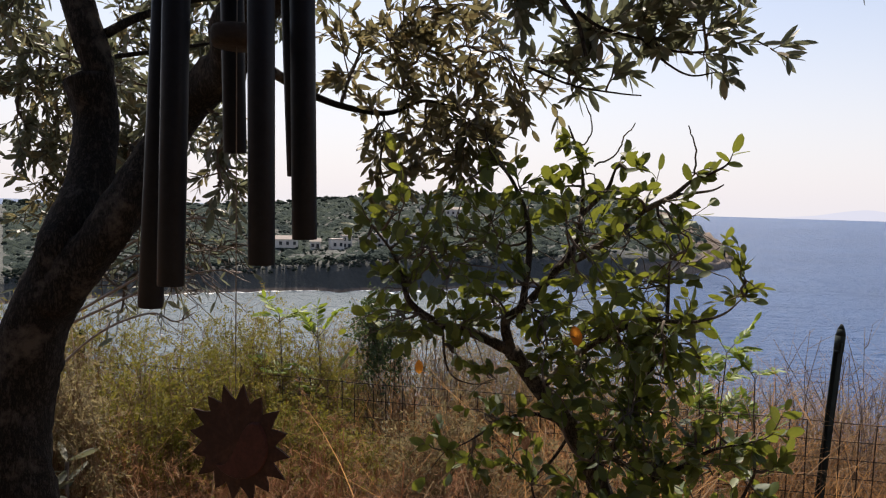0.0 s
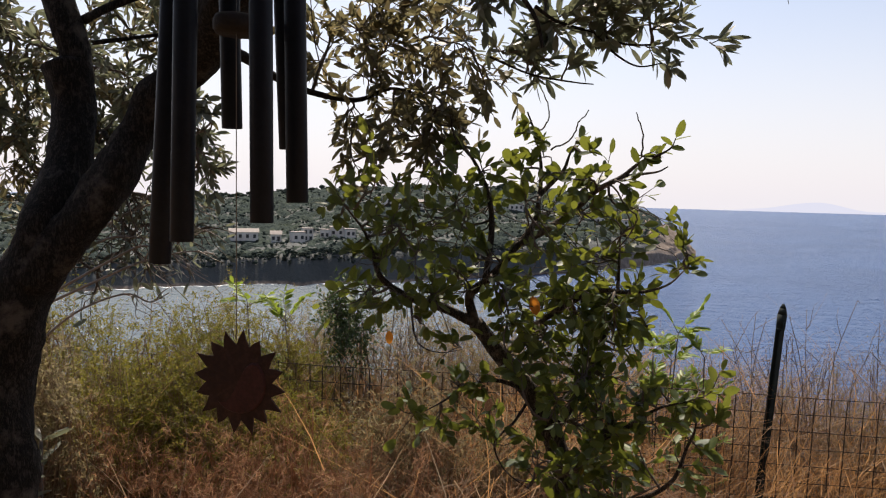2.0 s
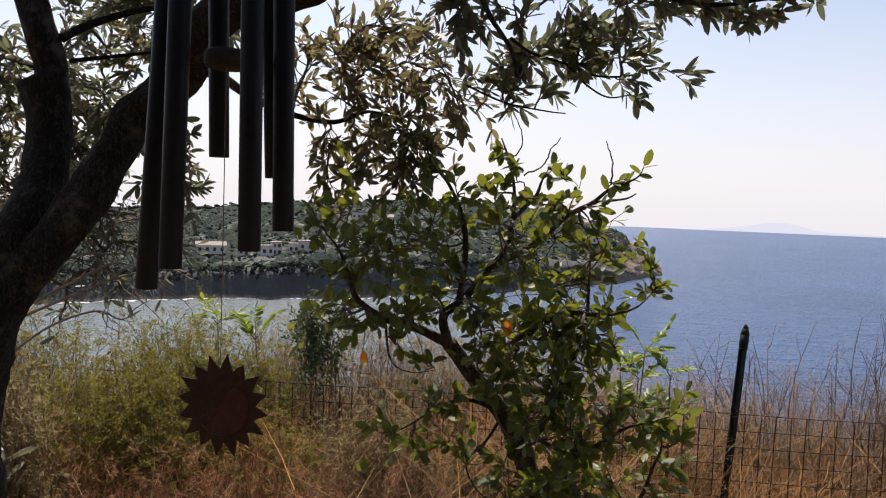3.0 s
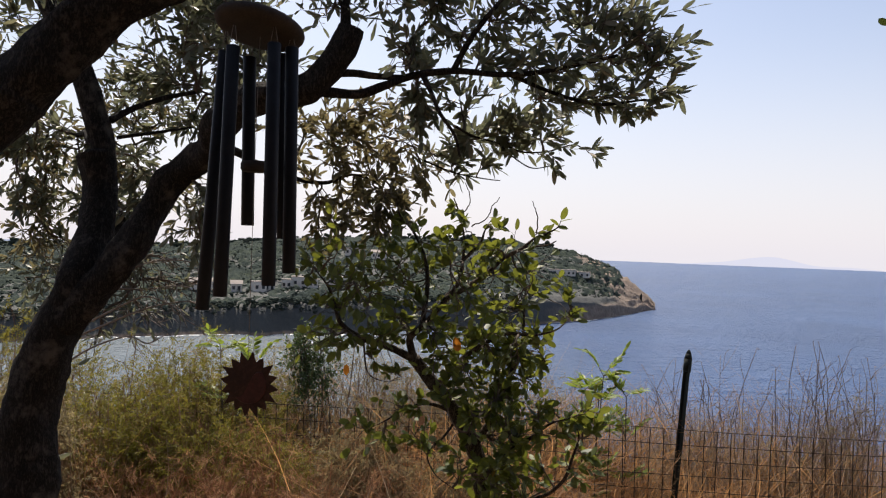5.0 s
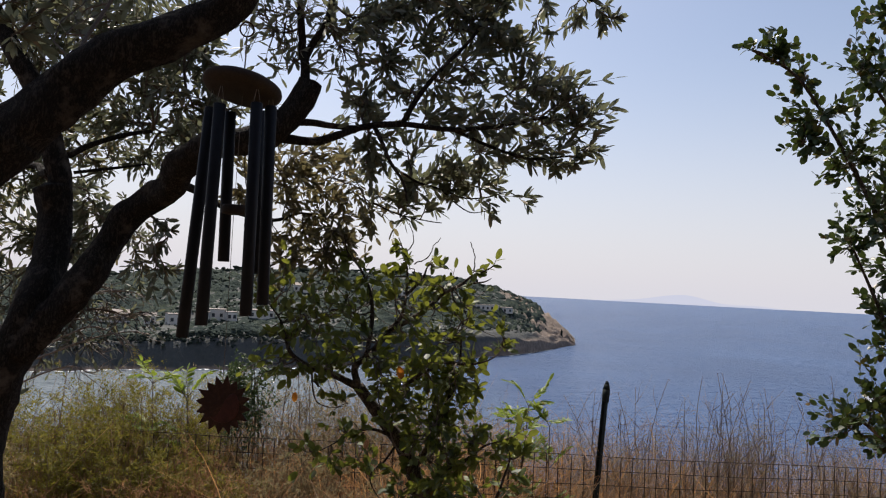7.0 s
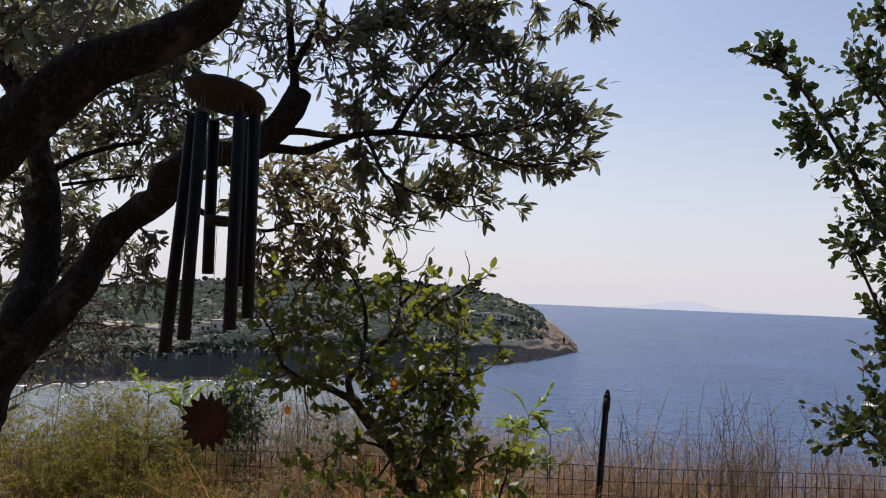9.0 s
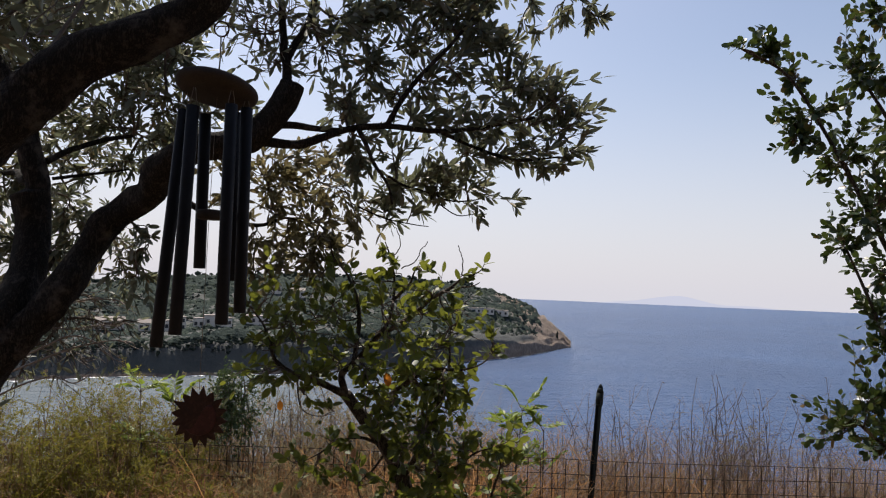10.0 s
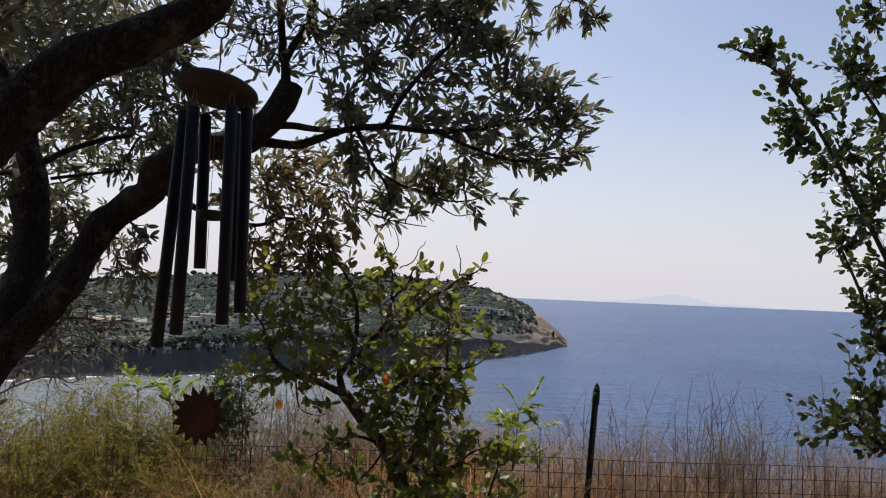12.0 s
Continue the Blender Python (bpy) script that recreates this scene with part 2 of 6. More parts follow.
WEED = leafy("grey_dead_stem", [(0.0, (0.078, 0.053, 0.039)), (0.6, (0.175, 0.124, 0.090)), (0.9, (0.276, 0.207, 0.147)), (1.0, (0.442, 0.350, 0.248))], 0.85, 0.5, 0.2, (0.44, 0.29, 0.17))
TWIG = textured("twig_bark", [(0.3, (0.06, 0.048, 0.04)), (0.7, (0.15, 0.12, 0.095))], 40, 0.9, 0.4)
STALK = textured("brown_weed_stalk", [(0.3, (0.10, 0.070, 0.055)), (0.7, (0.22, 0.165, 0.13))], 60, 0.9, 0.4)
DEADWOOD = textured("pale_dead_wood", [(0.3, (0.16, 0.135, 0.115)), (0.7, (0.34, 0.30, 0.26))], 50, 0.9, 0.4)
TUBE_PAINT = textured("black_tube_enamel", [(0.3, (0.006, 0.007, 0.010)), (0.7, (0.012, 0.014, 0.019))], 60, 0.42, 0.05, 6, 0.0, 0.0004, 0.14)
CHIME_WOOD = textured("weathered_brown_wood", [(0.3, (0.014, 0.011, 0.009)), (0.7, (0.040, 0.030, 0.022))], 45, 0.75, 0.5, 8, 0, 0.001)
RUST = textured("rusted_sheet", [(0.3, (0.026, 0.014, 0.010)), (0.5, (0.046, 0.022, 0.014)), (0.72, (0.095, 0.045, 0.026))], 35, 0.8, 0.6, 9, 0.25, 0.0006)
RUST_DARK = textured("dark_rusted_boss", [(0.3, (0.035, 0.016, 0.012)), (0.7, (0.10, 0.035, 0.025))], 45, 0.75, 0.6, 9, 0.3, 0.0006)
CORD = textured("chime_cord", [(0.3, (0.10, 0.09, 0.08)), (0.7, (0.25, 0.22, 0.19))], 200, 0.9, 0.3)
POST_PAINT = textured("dark_green_post_paint", [(0.3, (0.008, 0.013, 0.011)), (0.7, (0.018, 0.025, 0.022))], 30, 0.85, 0.25, 8, 0, 0.001)
WIRE = textured("rusty_coated_wire", [(0.3, (0.030, 0.028, 0.022)), (0.55, (0.065, 0.045, 0.030)), (0.75, (0.13, 0.07, 0.04))], 18, 0.85, 0.3, 8, 0.1, 0.0006)
SOIL = textured("dry_soil", [(0.3, (0.10, 0.065, 0.04)), (0.5, (0.18, 0.12, 0.075)), (0.7, (0.28, 0.20, 0.13))], 2.5, 0.95, 0.8, 12, 0, 0.02)
# dark surface for the unseen wall and slab added behind
BLOCKER = textured("dark_blocker", [(0.3, (0.07, 0.06, 0.05)), (0.7, (0.15, 0.13, 0.11))], 3, 0.9, 0.6, 8, 0, 0.01)
SEA = sea_material()
LAND = land_material()
# cooled towards blue-grey: the distance haze is put into this green
HAZED_CANOPY = textured("hazed_canopy", [(0.36, (0.025, 0.035, 0.034)), (0.5, (0.034, 0.046, 0.040)), (0.64, (0.050, 0.063, 0.044))], 0.06, 0.95, 1.0, 10, 0, 1.2, 0.05)
FOAM = textured("sea_foam", [(0.3, (0.62, 0.64, 0.64)), (0.7, (0.85, 0.86, 0.86))], 0.6, 0.9, 0.5, 6, 0, 0.1)
# bluish tone and strong translucency stand in for haze over the shaded sides
HAZED_WOODS = leafy("hazed_wood_foliage", [(0.0, (0.050, 0.065, 0.063)), (0.5, (0.057, 0.073, 0.066)), (0.85, (0.067, 0.082, 0.066)), (1.0, (0.084, 0.094, 0.070))], 0.95, 0.6, 0.05, (0.12, 0.15, 0.13), 0.5)
PLASTER = textured("pale_house_plaster", [(0.3, (0.46, 0.43, 0.39)), (0.7, (0.64, 0.61, 0.57))], 0.5, 0.9, 0.2)
ROOF = textured("faded_roof_tiles", [(0.3, (0.22, 0.19, 0.17)), (0.7, (0.34, 0.30, 0.27))], 0.8, 0.9, 0.3)
PANE = textured("dark_window_pane", [(0.3, (0.02, 0.025, 0.03)), (0.7, (0.05, 0.06, 0.07))], 1.0, 0.15, 0.0)
GELCOAT = textured("white_gelcoat", [(0.3, (0.72, 0.73, 0.74)), (0.7, (0.84, 0.85, 0.86))], 0.7, 0.3, 0.0)


# ---- building helpers ----
def mesh_from(name, verts, faces, smooth=True):
    me = bpy.data.meshes.new(name)
    me.from_pydata([tuple(v) for v in verts] if not isinstance(verts, np.ndarray) else verts.tolist(), [], faces)
    me.update()
    if smooth:
        me.polygons.foreach_set("use_smooth", [True] * len(me.polygons))
    return me


def mesh_fast(name, V, loops, starts):
    """A mesh from flat arrays: places, corner indices, and where each face starts."""
    me = bpy.data.meshes.new(name)
    me.vertices.add(len(V))
    me.vertices.foreach_set("co", np.ascontiguousarray(V, dtype=np.float32).ravel())
    me.loops.add(len(loops))
    me.loops.foreach_set("vertex_index", np.ascontiguousarray(loops, dtype=np.int32))
    me.polygons.add(len(starts))
    me.polygons.foreach_set("loop_start", np.ascontiguousarray(starts, dtype=np.int32))
    me.update(calc_edges=True)
    me.validate()
    me.polygons.foreach_set("use_smooth", np.ones(len(starts), dtype=bool))
    return me


def put(name, me, material, parent=None, label="", m=None):
    ob = new(name, me)
    if not me.materials:
        me.materials.append(material)
    if parent:
        ob.parent = parent
    if m is not None:
        ob.matrix_basis = m
    return tagged(ob, label)


def part(name, bm, material, parent, label=""):
    me = bpy.data.meshes.new(name)
    bm.to_mesh(me)
    bm.free()
    return put(name, me, material, parent, label)


def thing(name, label, category, group="", kind="", m=None):
    ob = new(name)
    ob.empty_display_size = 0.05
    if m is not None:
        ob.matrix_basis = m
    return tagged(ob, label, category, group, kind)


def spline(pts, steps=6):
    """Catmull-Rom through the control points."""
    p = [np.array(q, float) for q in pts]
    p = [2 * p[0] - p[1]] + p + [2 * p[-1] - p[-2]]
    out = []
    for i in range(1, len(p) - 2):
        for s in range(steps):
            t = s / steps
            out.append(0.5 * (2 * p[i] + (p[i + 1] - p[i - 1]) * t + (2 * p[i - 1] - 5 * p[i] + 4 * p[i + 1] - p[i + 2]) * t * t + (3 * p[i] - p[i - 1] - 3 * p[i + 1] + p[i + 2]) * t ** 3))
    out.append(p[-2])
    return np.array(out)


def lathe(profile, sides=28):
    bm = bmesh.new()
    rings = []
    for r, z in profile:
        rings.append([bm.verts.new((r * math.cos(2 * math.pi * k / sides), r * math.sin(2 * math.pi * k / sides), z)) for k in range(sides)])
    for a, b in zip(rings, rings[1:]):
        for k in range(sides):
            bm.faces.new((a[k], a[(k + 1) % sides], b[(k + 1) % sides], b[k]))
    bm.faces.new(rings[0][::-1])
    bm.faces.new(rings[-1])
    for fc in bm.faces:
        fc.smooth = True
    return bm


class Tubes:
    """Collects tapered tubes into one mesh."""

    def __init__(self):
        self.v, self.f, self.count = [], [], 0

    def add(self, pts, r0, r1, sides=5, lumps=0.0, cap=True, swell=()):
        pts = np.asarray(pts, float)
        n = len(pts)
        tan = np.gradient(pts, axis=0)
        tan /= np.linalg.norm(tan, axis=1)[:, None] + 1e-9
        up = np.array((0.31, 0.17, 0.93)) if abs(tan[0][2]) < 0.8 else np.array((0.9, 0.3, 0.1))
        A, B = np.empty((n, 3)), np.empty((n, 3))
        for i in range(n):
            t = tan[i]
            a = np.array((t[1] * up[2] - t[2] * up[1], t[2] * up[0] - t[0] * up[2], t[0] * up[1] - t[1] * up[0]))
            a /= math.sqrt(a[0] * a[0] + a[1] * a[1] + a[2] * a[2]) + 1e-9
            up = np.array((a[1] * t[2] - a[2] * t[1], a[2] * t[0] - a[0] * t[2], a[0] * t[1] - a[1] * t[0]))
            A[i], B[i] = a, up
        w = 2 * math.pi * np.arange(sides) / sides
        D = A[:, None, :] * np.cos(w)[None, :, None] + B[:, None, :] * np.sin(w)[None, :, None]
        R = np.repeat((r0 + (r1 - r0) * np.linspace(0, 1, n))[:, None], sides, axis=1)
        for at, much, wide in swell:
            R *= (1 + much * np.exp(-((np.linspace(0, 1, n) - at) / wide) ** 2))[:, None]
        if lumps:
            for i in range(n):
                for k in range(sides):
                    q = Vector(pts[i] * 14 + D[i, k] * 0.9)
                    R[i, k] *= 1 + lumps * noise.noise(q) + 0.5 * lumps * noise.noise(q * 3.1)
        base = self.count
        self.v.append((pts[:, None, :] + D * R[:, :, None]).reshape(-1, 3))
        self.count += n * sides
        for i in range(n - 1):
            p = base + i * sides
            for k in range(sides):
                k2 = (k + 1) % sides
                self.f.append((p + k, p + k2, p + sides + k2, p + sides + k))
        if cap:
            self.f.append(tuple(base + k for k in range(sides))[::-1])
            self.f.append(tuple(base + (n - 1) * sides + k for k in range(sides)))

    def mesh(self, name):
        return mesh_from(name, np.concatenate(self.v), self.f)


def leaf_template(kind):
    """A leaf along +y, one long and one wide, folded at the midrib, curled at the tip."""
    if kind == "lance":
        st, wd, fold, curl = (0.0, 0.22, 0.52, 0.8, 1.0), (0.0, 0.78, 1.0, 0.74, 0.0), 0.22, -0.10
    elif kind == "oval":
        st, wd, fold, curl = (0.0, 0.18, 0.5, 0.82, 1.0), (0.05, 0.72, 1.0, 0.74, 0.05), 0.20, -0.16
    elif kind == "spray":
        return np.array([(0, 0, 0), (-0.5, 0.45, 0.12), (0, 1, -0.05), (0.5, 0.45, 0.12)], float), [(0, 2, 1), (0, 3, 2)]
    else:
        st, wd, fold, curl = (0.0, 0.3, 0.6, 0.85, 1.0), (0.1, 0.9, 1.0, 0.6, 0.0), 0.1, -0.05
    v = [(0, s, curl * s * s) for s in st]
    for s, w in zip(st[1:4], wd[1:4]):
        v += [(-w / 2, s, curl * s * s + fold * w * 0.5), (w / 2, s, curl * s * s + fold * w * 0.5)]
    f = [(0, 1, 5), (0, 6, 1), (1, 2, 7, 5), (1, 6, 8, 2), (2, 3, 9, 7), (2, 8, 10, 3), (3, 4, 9), (3, 10, 4)]
    return np.array(v, float), f


class Leaves:
    """Collects leaf poses, and turns them into one mesh or into single leaf objects."""

    def __init__(self, kind, length, width, seed):
        self.kind, self.length, self.width, self.rng = kind, length, width, np.random.default_rng(seed)
        self.chunks = []

    def add_many(self, p, d, size=1.0, flat=0.5):
        p, d = np.atleast_2d(np.asarray(p, float)), np.atleast_2d(np.asarray(d, float))
        n = len(p)
        d = d / (np.linalg.norm(d, axis=1)[:, None] + 1e-9)
        nrm = np.array((0, 0, flat)) + self.rng.normal(size=(n, 3)) * 0.55
        side = np.cross(d, nrm)
        side /= np.linalg.norm(side, axis=1)[:, None] + 1e-9
        nrm = np.cross(side, d)
        s = size * self.rng.uniform(0.6, 1.15, n)
        wide = self.width * s * self.rng.uniform(0.85, 1.15, n)
        self.chunks.append((p, side * wide[:, None], d * (self.length * s)[:, None], nrm * wide[:, None]))

    def add(self, p, d, size=1.0, flat=0.5):
        self.add_many([p], [d], size, flat)

    def arrays(self):
        return [np.concatenate([c[k] for c in self.chunks]) for k in range(4)]

    def count(self):
        return sum(len(c[0]) for c in self.chunks)

    def mesh(self, name, data=None):
        P, S, D, N = (self.arrays() if data is None else data)
        tv, tf = leaf_template(self.kind)
        V = P[:, None] + tv[None, :, 0:1] * S[:, None] + tv[None, :, 1:2] * D[:, None] + tv[None, :, 2:3] * N[:, None]
        k, n = len(tv), len(P)
        size = np.array([len(f) for f in tf])
        loops = (np.concatenate([np.array(f) for f in tf])[None, :] + (np.arange(n) * k)[:, None]).ravel()
        starts = np.concatenate(([0], np.cumsum(np.tile(size, n))[:-1]))
        return mesh_fast(name, V.reshape(-1, 3), loops, starts)

    def build(self, parent, material, single=0, label=""):
        """The leaves nearest along the plan as single parts, the rest as one part."""
        P, S, D, N = self.arrays()
        order = np.argsort(P[:, 1], kind="stable")
        P, S, D, N = P[order], S[order], D[order], N[order]
        tv, tf = leaf_template(self.kind)
        me = mesh_from("leaf", tv, tf)
        for k in range(min(single, len(P))):
            m = Matrix((Vector(S[k]), Vector(D[k]), Vector(N[k]))).transposed().to_4x4()
            m.translation = Vector(P[k])
            put("leaf", me, material, parent, m=m)
        if len(P) > single:
            tagged(put("crown", self.mesh("crown", (P[single:], S[single:], D[single:], N[single:])), material, parent, label), kind="stuff")


def bend(a, b, rng, sag=0.0, wig=0.12, n=6):
    """A natural curve from a to b."""
    a, b = np.asarray(a, float), np.asarray(b, float)
    L = np.linalg.norm(b - a)
    o1, o2 = rng.normal(size=3) * wig * L, rng.normal(size=3) * wig * L
    t = np.linspace(0, 1, n)[:, None]
    return a + (b - a) * t + o1 * t * (1 - t) * 2 + o2 * np.sin(t * math.pi * 2) * 0.4 + np.array((0, 0, -sag * L)) * t * t


def nearest(nodes, c):
    d = np.linalg.norm(nodes - np.asarray(c)[None, :], axis=1)
    return nodes[int(np.argmin(d))]


def clothe(clumps, nodes, tubes, leaves, rng, twigs, per, twig_r=0.0022, limb_r=0.005, sag=0.1, size=1.0, spread=1.0, flat=0.5, bare=0.25, aim=(0, 0, 0), paired=False):
    """Branchlets from the limbs to each clump, shoots through it and leaves in order along them: in opposite pairs, or spiralling."""
    nodes, aim = [np.array(q) for q in nodes], np.array(aim, float)
    for cx, cy, cz, r in clumps:
        c = np.array((cx, cy, cz))
        arr = np.array(nodes)
        a = nearest(arr, c)
        main = bend(a, c, rng, 0.0, 0.14, 8)
        if np.linalg.norm(c - a) > 0.02:
            tubes.add(main, limb_r, limb_r * 0.45, 5)
        nodes += [main[3], main[5], main[7]]
        for _ in range(max(2, int(twigs * (r / 0.06) ** 1.6))):
            s = main[rng.integers(2, 8)]
            v = rng.normal(size=3)
            v = v / np.linalg.norm(v) + aim * rng.uniform(0.4, 1.3)
            e = c + v * r * spread * rng.uniform(0.35, 1.15) * np.array((1, 1.1, 0.9))
            tw = bend(s, e, rng, sag, 0.16, 6)
            tubes.add(tw, twig_r, twig_r * 0.45, 4, cap=False)
            fine = spline(tw, 4)
            u = bare + (1 - bare) * (np.arange(per) + rng.uniform(0, 0.5, per)) / per
            i = np.minimum(len(fine) - 2, (u * (len(fine) - 1)).astype(int))
            tan = fine[i + 1] - fine[i]
            tan /= np.linalg.norm(tan, axis=1)[:, None] + 1e-9
            b1 = np.cross(tan, (0.31, 0.17, 0.93))
            b1 /= np.linalg.norm(b1, axis=1)[:, None] + 1e-9
            b2 = np.cross(tan, b1)
            turn = rng.uniform(0, 2 * math.pi) + np.arange(per) * (math.pi / 2 if paired else 2.4) + rng.normal(size=per) * 0.25
            w = b1 * np.cos(turn)[:, None] + b2 * np.sin(turn)[:, None]
            open_ = rng.uniform(0.42, 0.85, (per, 1))
            spots, ways = [fine[i], fine[-1:]], [tan * 0.85 + w * open_, [fine[-1] - fine[-3]]]
            if paired:
                spots.append(fine[i]), ways.append(tan * 0.85 - w * open_)
            leaves.add_many(np.vstack(spots), np.vstack(ways), size, flat)


# ---- ground, sea and headland ----
def ground_height(x, y):
    h = 0.12 - 0.03 * y if y < 3.4 else 0.018 - 0.62 * (y - 3.4)
    h += 0.03 * noise.noise((x * 0.8, y * 0.8, 0)) * min(1.0, 6.0 / (abs(x) + abs(y) + 1))
    return max(h, -33.0)


def build_ground():
    xs = sorted(set([round(s * v, 3) for v in (0, .4, .8, 1.2, 1.6, 2, 2.5, 3, 4, 5, 7, 10, 15, 25, 45, 80, 150, 300, 700, 2000, 4800) for s in (1, -1)]))
    ys = [-4800, -1500, -500, -150, -60, -25, -12, -6, -3, -1.5, -.8, -.4, 0, .4, .8, 1.2, 1.6, 2, 2.4, 2.8, 3.2, 3.6, 4.2, 5, 7, 10, 15, 25, 40, 57]
    v = [(x, y, ground_height(x, y)) for y in ys for x in xs]
    n = len(xs)
    f = [(j * n + i, j * n + i + 1, (j + 1) * n + i + 1, (j + 1) * n + i) for j in range(len(ys) - 1) for i in range(n - 1)]
    tagged(put("ground", mesh_from("ground", v, f), SOIL), "dry brown hillside soil dropping to the sea", "ground", kind="structure")


def build_sea():
    v, f = [], []
    ring = (4900.0, 1200.0, 300.0, 60.0)
    n = 48
    for r in ring:
        for k in range(n + 1):
            a = -math.pi * 0.52 + math.pi * 1.04 * k / n
            v.append((r * math.sin(a), 35 + r * math.cos(a), -30.0))
    for j in range(len(ring) - 1):
        for k in range(n):
            f.append((j * (n + 1) + k, (j + 1) * (n + 1) + k, (j + 1) * (n + 1) + k + 1, j * (n + 1) + k + 1))
    v.append((0, 35, -30.0))
    for k in range(n):
        f.append((3 * (n + 1) + k, len(v) - 1, 3 * (n + 1) + k + 1))
    tagged(put("water", mesh_from("water", v, f), SEA), "rippled deep blue sea glinting in the sun", "sea", kind="structure")


EYE0 = (0.13, -0.4, 1.79)
AZ = (-60, -35, -17, -9.5, -3, 1.6, 8, 12.5, 16.4, 18.7, 20.3, 21.4, 22.0)
SHORE = (200, 232, 246, 246, 250, 267, 284, 310, 338, 367, 400, 428, 437)
CREST = (-1.0, -0.8, -0.45, 0.3, 0.75, 0.87, 0.92, 0.7, -0.1, -1.0, -2.2, -3.0, -3.7)
DEPTH = (170, 180, 185, 190, 195, 190, 180, 165, 130, 95, 55, 28, 8)


def headland_point(az, s):
    """A place on the headland: s runs from the shore to the crest, and past it down the far side."""
    d0, dep, el = np.interp(az, AZ, SHORE), np.interp(az, AZ, DEPTH), np.interp(az, AZ, CREST)
    d0 += 5.0 * noise.noise((az * 0.45, 3.1, 0)) + 2.0 * noise.noise((az * 1.9, 7.7, 0))
    top = EYE0[2] + (d0 + dep) * math.tan(radians(el))
    a = radians(az)
    d = d0 + dep * s
    if s <= 1:
        u = np.interp(s, (0, 0.006, 0.032, 0.08, 0.16, 0.27, 0.45, 0.7, 1.0), (0, 0.05, 0.29, 0.35, 0.385, 0.44, 0.56, 0.80, 1.0))
        z = -30.6 + (top + 30.6) * u
    else:
        z = top - (top + 31) * min(1.0, (s - 1) / 0.8) ** 1.5
    k = min(1.0, max(0.0, s * 8)) * min(1.0, dep / 60)
    z += k * (1.8 * noise.noise((az * 0.35, s * 6, 1.0)) + 0.9 * noise.noise((az * 1.4, s * 20, 2.0))) * (0.5 if 0.9 < s < 1.1 else 1)
    if az > 15:
        z += min(1.0, (az - 15) / 3) * min(1.0, s * 12) * (2.2 * noise.noise((az * 2.6, s * 9, 5.0)) + 1.4 * noise.noise((az * 6.5, s * 22, 6.0)))
    return EYE0[0] + d * math.sin(a), EYE0[1] + d * math.cos(a), z


